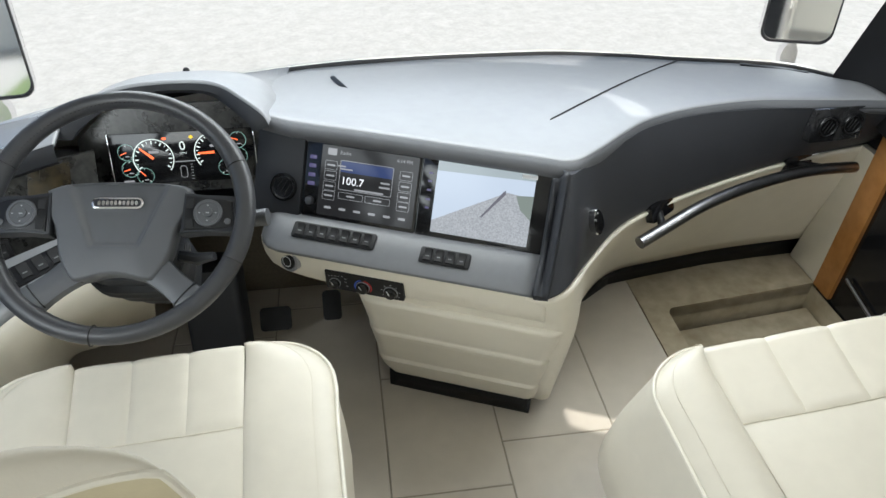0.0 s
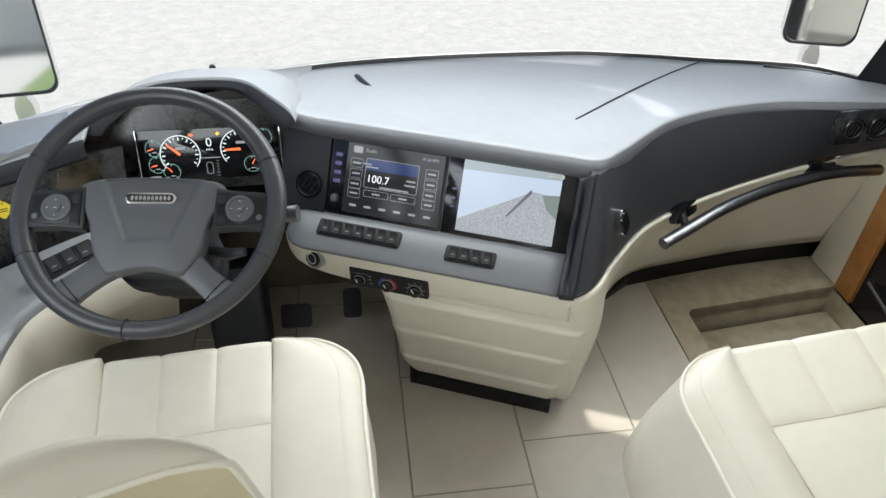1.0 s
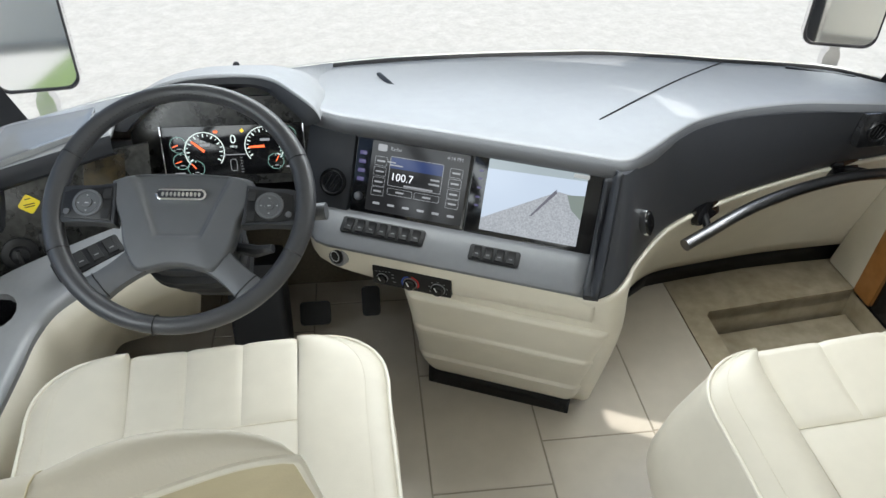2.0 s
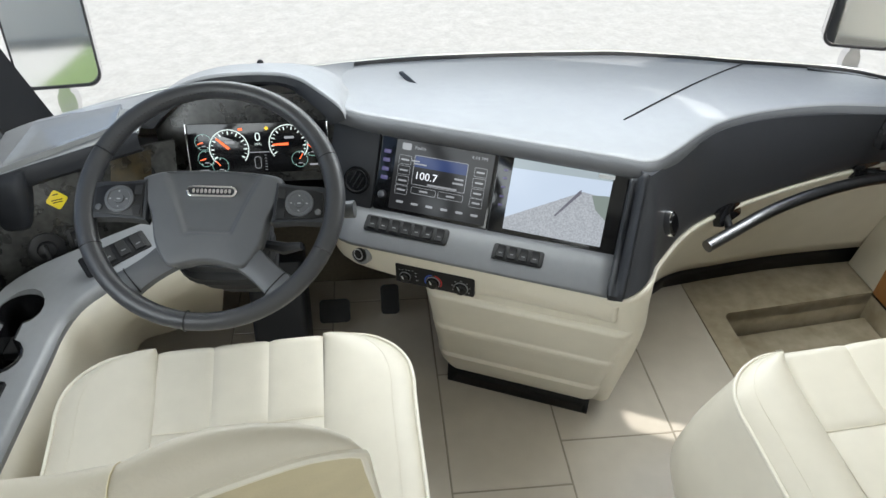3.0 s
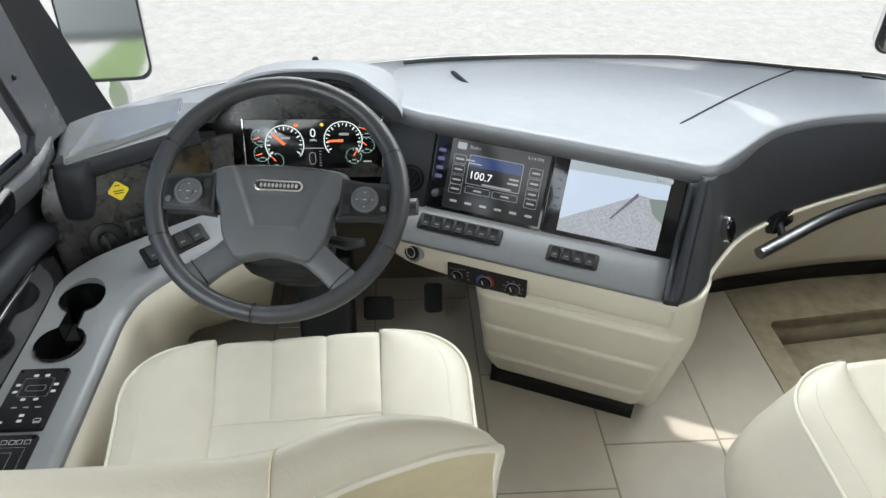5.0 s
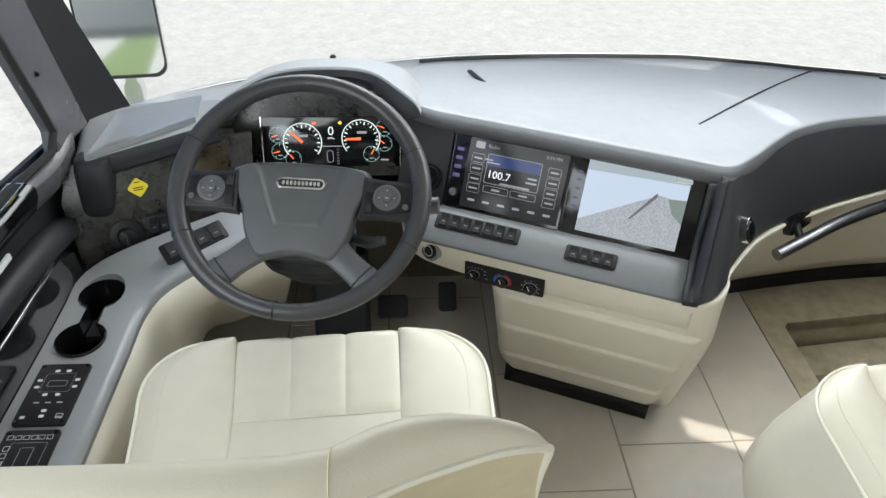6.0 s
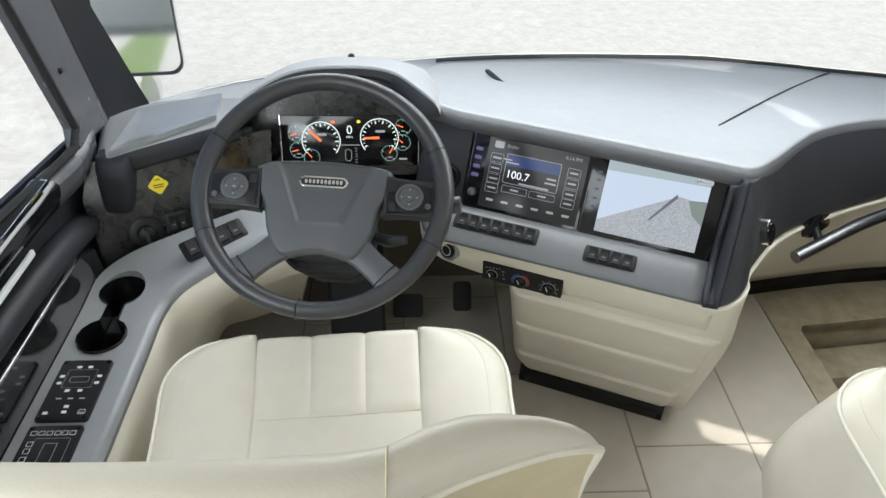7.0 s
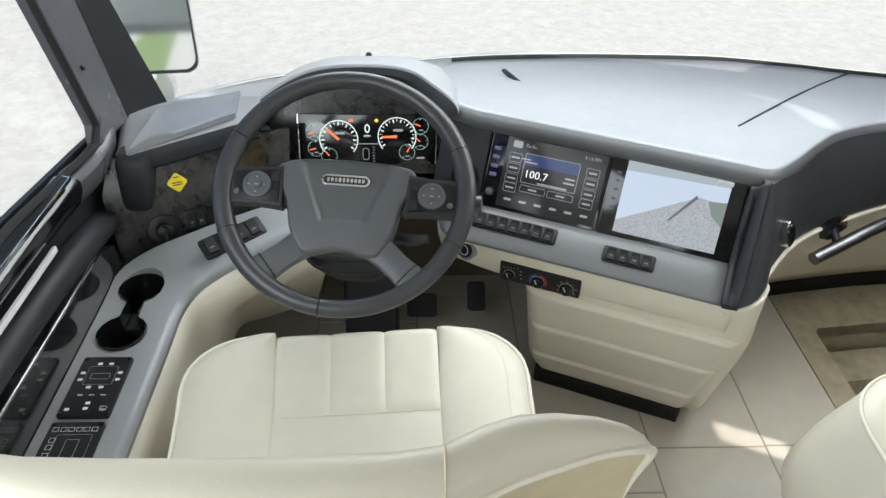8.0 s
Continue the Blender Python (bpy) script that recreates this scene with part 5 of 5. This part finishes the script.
# plain metal badge
badge = part("badge", prism(rrect(0.086, 0.020, 0.0098, 8), 0.006, 0.0125, 0.002), CHROME, sw, "oval chrome badge", m=WM @ T(0, 0.014, -0.0040))
part("badge_field", prism(rrect(0.078, 0.0135, 0.0066, 8), 0.012, 0.0130, 0.0003), DARK, badge, m=WM @ T(0, 0.014, -0.0040))
tagged(part("badge_relief", bars([(-0.030 + 0.0068 * k, 0.0, 0.0046) for k in range(10)], 0.0085, z=0.0135), CHROME, badge, m=WM @ T(0, 0.014, -0.0040), smooth=False), kind="stuff")
for s in (-1, 1):
    m = WM @ T(s * 0.156, -0.006, 0.002)
    pod = part("button_pod", prism([(q * s, y) for q, y in ((-0.046, 0.040), (-0.010, 0.034), (0.022, 0.030), (0.050, 0.033), (0.056, -0.033), (0.030, -0.032), (-0.010, -0.031), (-0.050, -0.035))][::s], -0.022, 0.006, 0.003), DARK, sw, "thumb button pod", m=m)
    part("button_plate", prism([(q * s, y) for q, y in ((-0.042, 0.033), (-0.008, 0.028), (0.022, 0.025), (0.036, 0.022), (0.038, -0.022), (0.020, -0.026), (-0.010, -0.027), (-0.044, -0.030))][::s], 0.005, 0.0085, 0.0015), BLACK, pod, m=m)
    part("dial_pad", lathe([(0.0245, 0.008), (0.024, 0.0118), (0.0195, 0.0124), (0.0180, 0.0105), (0.0085, 0.0105), (0.0078, 0.0130), (0, 0.0132)], 32), HUB, pod, "round thumb pad", m=m @ T(-0.004 * s, 0.001, 0))
    for y in (0.020, -0.020):
        part("side_key", prism(rrect(0.013, 0.017, 0.002, 3, -0.0345 * s, y * 0.9), 0.008, 0.0102, 0.0008), RUBBER, pod, m=m)
    part("corner_key", prism(disc(0.0055, 16, 0.029 * s, -0.014), 0.008, 0.0105, 0.001), HUB, pod, m=m)
    bm = bars([(-0.004 * s, 0.0, 0.006), (-0.004 * s + 0.0135, 0.0, 0.003), (-0.004 * s - 0.0135, 0.0, 0.003), (-0.004 * s, 0.0135, 0.003), (-0.004 * s, -0.0135, 0.003)], 0.0018, z=0.0135)
    bars([(0.029 * s, -0.014, 0.004), (-0.036 * s, 0.022, 0.004), (-0.037 * s, -0.021, 0.004)], 0.0018, bm, 0.0088)
    tagged(part("button_marks", bm, GREYPRINT, pod, m=m, smooth=False), kind="stuff")
    a, b = Vector((s * 0.066, -0.098, -0.010)), Vector((s * 0.128, -0.152, -0.002))
    d = (b - a).normalized()
    side = Vector((-d.y, d.x, 0))
    rows = []
    for t in (0.0, 0.25, 0.5, 0.75, 1.0):
        w = 0.024 + 0.004 * (2 * t - 1) ** 2
        p = a.lerp(b, t)
        rows.append([p + side * w + Vector((0, 0, -0.010)), p + side * w * 0.9 + Vector((0, 0, 0.004)), p + side * w * 0.4 + Vector((0, 0, 0.009)), p - side * w * 0.4 + Vector((0, 0, 0.009)), p - side * w * 0.9 + Vector((0, 0, 0.004)), p - side * w + Vector((0, 0, -0.010))])
    part("lower_spoke", loft(rows, closed=True, cap=True), HUB, sw, angle=50)
    for q in (a + d * 0.003, b - d * 0.012):
        part("spoke_joint", tube([q + side * 0.026 + Vector((0, 0, 0.001)), q + side * 0.020 + Vector((0, 0, 0.0075)), q + Vector((0, 0, 0.0098)), q - side * 0.020 + Vector((0, 0, 0.0075)), q - side * 0.026 + Vector((0, 0, 0.001))], 0.0012, 6), BLACK, sw)
    a, b = Vector((s * 0.10, -0.008, -0.016)), Vector((s * 0.205, -0.010, -0.004))
    rows = [[p + Vector((0, 0.028, -0.006)), p + Vector((0, 0.026, 0.006)), p + Vector((0, -0.026, 0.006)), p + Vector((0, -0.028, -0.006))] for p in (a, a.lerp(b, 0.5), b)]
    part("upper_spoke", loft(rows, closed=True, cap=True), HUB, sw)

col = thing("steering_column", T(-0.676, 1.35, 0), "dark grey steering column with boot and stalk", "steering column")
part("shroud", loft([[(x * q, y * q - 0.03 + o, z) for x, y in rrect(0.17, 0.15, 0.05, 5)] for q, z, o in ((0.75, -0.045, 0.0), (1.0, -0.06, 0.0), (1.02, -0.12, -0.005), (0.9, -0.17, -0.01), (0.8, -0.30, -0.01))], closed=True, cap=True), DARK, col, "dark column shroud", m=WM)
part("boot", loft([[(x * q, y * q - 0.052, z) for x, y in rrect(0.18, 0.14, 0.06, 6)] for q, z in ((0.80, -0.09), (0.98, -0.095), (1.0, -0.105), (0.93, -0.112), (1.02, -0.125), (0.95, -0.14), (0.9, -0.20))], closed=True, cap=True), RUBBER, col, "ribbed rubber boot", m=WM)
part("lower_housing", prism(rrect(0.15, 0.14, 0.02, 4), 0.0, 0.36, 0.01, m=pose(-0.672, 1.34, 0.0, -14, 0, 0)), DARK, col, m=Matrix())
bm = tube([(0.06, 0.0, -0.07), (0.15, 0.0, -0.06), (0.205, 0.004, -0.052), (0.244, 0.006, -0.045)], [0.008, 0.009, 0.015, 0.016], 12)
part("stalk", bm, HUB, col, "grey lever with a broad tip", m=WM)
part("tilt_lever", tube([(0.05, -0.05, -0.08), (0.12, -0.065, -0.07), (0.15, -0.062, -0.06)], [0.008, 0.012, 0.008], 8), DARK, col, m=WM)

# underdash and pedals
bm = box(-0.72, 1.72, 0.28, 1.0, 0.02, 0.56)
structure("trim_firewall", bm, TREAD, "dark carpeted bulkhead under the dash", "bulkhead", smooth=False)
bm = box(-0.70, 1.50, 0.555, 1.0, 0.42, 0.012)
structure("trim_underdash", bm, BLACK, "black panel under the dash", "underdash panel", smooth=False)
for x, y, w, h, lab, nm in ((-0.53, 1.42, 0.09, 0.07, "black rubber brake pedal on the floor", "brake_pedal"), (-0.365, 1.46, 0.055, 0.09, "black rubber accelerator pedal on the floor", "accelerator_pedal")):
    e = thing(nm, T(x, y + 0.1, 0), lab, "pedal")
    pm = pose(x, y + 0.02, 0.11, 48, 0, 0)
    part("pad", prism(rrect(w, h, 0.012, 4), -0.006, 0.006, 0.003), RUBBER, e, m=pm)
    part("arm", tube([(x, y + 0.03, 0.11), (x, y + 0.10, 0.05), (x, y + 0.12, 0.0)], 0.012, 8), BLACK, e, m=Matrix())

# ---- seats ----
def seat(name, m, label, I, OUT, lift, squeeze, shift, yaw, full):
    """A captain's seat: its middle at x 0, its cushion's front near y 0.93, on the floor."""
    s = thing(name, m, label, "seat", "pair of front seats")
    TOP = 0.500 + lift

    def shape(ob):
        """The cushion rises towards its front, which is a little broader and turned."""
        c, sn = math.cos(radians(yaw)), math.sin(radians(yaw))
        for v in ob.data.vertices:
            x, y, z = v.co
            d = y - 0.717
            z += 0.15 * max(d, -0.25)
            if d > 0:
                d *= squeeze
                x *= 1 + 0.20 * d
            v.co = (x * c - d * sn + shift, 0.717 + x * sn + d * c, z)
        return ob

    def panel(x0, x1, y0, y1, rise, front=False):
        nx, ny = 14, 16
        rows = []
        for j in range(ny + 1):
            t = j / ny
            row = []
            for i in range(nx + 1):
                q = i / nx
                px = (1 - abs(2 * q - 1) ** 5) ** 0.6
                py = (1 - abs(2 * t - 1) ** 9) ** 0.6 if not (front and t > 0.5) else 1.0
                x, y = x0 + (x1 - x0) * q, y0 + (y1 - y0) * t
                z = TOP + 0.001 + (0.0025 + 0.6 * rise) * min(px, py) + 0.003 * math.sin(9 * x + 7 * y) + (0.007 * t * t if front else 0)
                row.append((x, y, z))
            rows.append(row)
        if front:
            for dy, dz in ((0.008, -0.005), (0.016, -0.018), (0.020, -0.04), (0.020, -0.10), (0.010, -0.20)):
                rows.append([(x, y1 + dy, z + dz) for x, y, z in rows[ny]])
        return shape(part("cushion_panel", loft(rows), LEATHER, s, angle=70))

    for k in range(3):
        panel(-I + 2 * I * k / 3, -I + 2 * I * (k + 1) / 3, 0.717, 0.930, 0.004, True)
    panel(-I, I, 0.22, 0.717, 0.005)
    for k in (1, 2):
        bm = bmesh.new()
        x = -I + 2 * I * k / 3
        for j in range(26):
            y = 0.724 + 0.0078 * j
            z = TOP + 0.0022 + 0.003 * math.sin(9 * x + 7 * y) + 0.007 * ((y - 0.717) / 0.213) ** 2
            tube([(x - 0.0035, y, z), (x - 0.0035, y + 0.0045, z)], 0.0007, 4, bm)
        tagged(shape(part("panel_stitching", bm, THREAD, s)), kind="stuff")
    shape(part("cross_seam", tube([(-I + 2 * I * k / 12, 0.717, TOP + 0.0025 + 0.003 * math.sin(9 * (-I + 2 * I * k / 12) + 5.02)) for k in range(13)], 0.0010, 5), THREAD, s))
    for sgn in (-1, 1):
        rows, edge, stitch = [], [], []
        path = [((I, y), (OUT + 0.006 * math.sin((y - 0.2) * 3), y)) for y in (0.2, 0.3, 0.4, 0.5, 0.6, 0.68, 0.75, 0.79)]
        for k in range(1, 13):
            a = radians(90 * k / 12)
            path.append(((I, 0.79 + 0.125 * k / 12), (OUT - 0.124 + 0.128 * math.cos(a), 0.80 + 0.142 * math.sin(a))))
        path.append(((I, 0.925), (I + 0.014, 0.940)))
        path.append(((I, 0.930), (I + 0.001, 0.932)))
        for (ix, iy), (ox, oy) in path:
            d = Vector((ox - ix, oy - iy, 0))
            o = d.normalized()
            row = []
            for f, z in ((-0.02, -0.006), (0.0, 0.0015), (0.03, 0.0065), (0.10, 0.0125), (0.25, 0.019), (0.45, 0.022), (0.65, 0.020), (0.80, 0.016), (0.92, 0.009), (1.0, 0.0)):
                row.append(Vector((ix, iy, TOP + z)) + d * f)
            e = Vector((ox, oy, TOP))
            row += [e + o * 0.007 + Vector((0, 0, -0.008)), e + o * 0.016 * full + Vector((0, 0, -0.04)), e + o * 0.036 * full + Vector((0, 0, -0.09)), e + o * 0.058 * full + Vector((0, 0, -0.15)), e + o * 0.074 * full + Vector((0, 0, -0.22)), e + o * 0.055 * full + Vector((0, 0, -0.28))]
            rows.append([Vector((p.x * sgn, p.y, p.z)) for p in row])
            edge.append(Vector(((ox + o.x * 0.003) * sgn, oy + o.y * 0.003, TOP + 0.001)))
            q = Vector((ix, iy, TOP + 0.0182)) + d * 0.76
            stitch.append(Vector((q.x * sgn, q.y, q.z)))
        shape(part("bolster", loft(rows), LEATHER, s, angle=70))
        shape(part("piping", tube(edge[:-2], 0.0038, 8), PIPING, s, "cream piping along the cushion edge"))
        bm = bmesh.new()
        st = resample(stitch[:-1], 240)
        for p, q in zip(st[::2], st[1::2]):
            tube([p, q], 0.0006, 4, bm)
        tagged(shape(part("stitching", bm, THREAD, s)), kind="stuff")
    part("cushion_pan", prism(rrect(2 * OUT - 0.04, 0.62, 0.05, 4, 0, 0.55), 0.24, 0.33, 0.01), LEATHER_TAN, s)
    part("pedestal", prism(rrect(0.40, 0.42, 0.03, 4, 0, 0.50), 0.0, 0.25, 0.01), BLACK, s, "black seat pedestal")

    # backrest: upright slices from side to side, wings reaching forward
    front = [(0, 0.128), (0.05, 0.128), (0.10, 0.129), (0.128, 0.133), (0.150, 0.147), (0.172, 0.155), (0.195, 0.158), (0.222, 0.158), (0.240, 0.157), (0.252, 0.155), (0.260, 0.1515)]
    rear = [(0, 0.078), (0.05, 0.079), (0.10, 0.087), (0.128, 0.096), (0.150, 0.108), (0.172, 0.119), (0.195, 0.128), (0.222, 0.138), (0.240, 0.143), (0.252, 0.147), (0.260, 0.1500)]
    half = [(x, f, r) for (x, f), (_, r) in zip(front, rear)]
    slices = [(-x, f, r) for x, f, r in half[:0:-1]] + half
    widths = ((1.16, 0.0), (1.10, 0.012), (1.03, 0.03), (0.92, 0.06), (0.75, 0.09), (0.55, 0.09), (0.42, 0.06))
    fronts, rears, pipes = [], [], []
    for x, f, r in slices:
        e = abs(x) / 0.260
        pz = 1.177 - 0.009 * e ** 3 - 0.010 * e ** 24
        dome = 0.026 * (1 - e ** 6) + 0.003 * e
        crest = pz + dome
        mid, h = (f + r) / 2, (f - r) / 2
        over = []
        for k in range(9):
            t = math.pi * k / 8
            over.append(Vector((x, mid + h * math.cos(t), pz + dome * math.sin(t) ** 0.8)))
        low_f, low_r = [], []
        for z, g in widths:
            lean = (1.166 - z) * 0.30
            zz = min(z, pz - 0.006)
            thick = h * (1 + 2.2 * g) + 0.10 * g
            low_f.append(Vector((x * (1 + g), mid + thick + lean, zz)))
            low_r.append(Vector((x * (1 + g), mid - thick + lean, zz)))
        fronts.append(low_f[::-1] + over)
        rears.append([over[-1]] + low_r)
        pipes.append(over[-1])
    bm = loft(fronts)
    part("backrest", bm, LEATHER, s, angle=85)
    bm = loft(rears)
    bm = loft([[a, b] for a, b in zip(fronts[0][:7][::-1], rears[0][1:])], bm)
    bm = loft([[a, b] for a, b in zip(fronts[-1][:7][::-1], rears[-1][1:])], bm)
    part("back_cover", bm, LEATHER_TAN, s, "tan leather back cover", angle=60)
    part("back_piping", tube(smooth_line([(a + b) / 2 for a, b in zip(fronts[0][2:6], rears[0][5:1:-1])] + pipes + [(a + b) / 2 for a, b in zip(fronts[-1][5:1:-1], rears[-1][2:6])], 110), 0.0032, 8), PIPING, s, "cream piping along the back")
    for i in (7, 13):
        part("back_seam", tube([p + Vector((0, 0, 0.0003)) for p in fronts[i][5:]], 0.0006, 6), LEATHER_TAN, s)
    return s


seat("driver_seat", T(-0.668, 0.0, 0), "cream leather driver seat with piped bolsters", 0.152, 0.312, 0.0, 0.76, 0.010, 3.0, 0.25)
seat("passenger_seat", pose(0.626, -0.105, 0, 0, 0, 3.0), "wide cream leather passenger seat with piped bolsters", 0.205, 0.330, 0.022, 0.72, 0.0, 2.0, 1.0)

# ---- outside mirrors ----
def mirror(name, m, label):
    e = thing(name, m, label, "mirror", "outside mirrors")
    W, Hh = 0.255, 0.42
    o = rrect(W, Hh, 0.045, 8, 0, Hh / 2)
    rows = [[(x * q, (y - Hh / 2) * q + Hh / 2, z) for x, y in o] for q, z in ((0.97, 0.0), (1.0, 0.004), (1.03, 0.0), (1.04, -0.012), (1.0, -0.05), (0.8, -0.08))]
    part("housing", loft(rows, closed=True, cap=True), CHROME, e, "chrome housing")
    part("rim", loft([[(x * q, (y - Hh / 2) * q + Hh / 2, z) for x, y in o] for q, z in ((0.965, 0.004), (0.98, 0.009), (1.01, 0.009), (1.03, 0.002))], closed=True), BLACK, e, "black rim")
    part("mirror_glass", prism([(x * 0.97, (y - Hh / 2) * 0.97 + Hh / 2) for x, y in o], 0.0, 0.0045), MIRROR, e, smooth=False)
    part("bracket", loft([[(x, y, z) for x, z in ((-w, -0.06), (w, -0.06), (w * 0.9, -0.01), (-w * 0.9, -0.01))] for w, y in ((0.020, 0.01), (0.020, -0.02), (0.030, -0.035), (0.034, -0.06), (0.030, -0.09), (0.020, -0.105), (0.026, -0.22), (0.026, -0.5))], closed=True, cap=True), CHROME, e, "chrome bracket")
    root = Vector((math.copysign(1.20, m.translation.x), 1.80, 0.10))
    part("arm", tube([m @ Vector((0, -0.30, -0.035)), (m @ Vector((0, -0.38, -0.02))).lerp(root, 0.3), root], 0.028, 12), CHROME, e, "chrome arm to the front cap", m=Matrix())
    return e


mirror("side_mirror", T(-1.425, 2.20, 0.505) @ pose(0, 0, 0, 0, 0, 7.5) @ pose(0, 0, 0, 82.0, 0, 0), "chrome outside mirror on the driver side")
mirror("side_mirror", T(1.43, 2.25, 0.560) @ pose(0, 0, 0, 0, 0, -17.5) @ pose(0, 0, 0, 85.5, 0, 0), "chrome outside mirror on the passenger side")
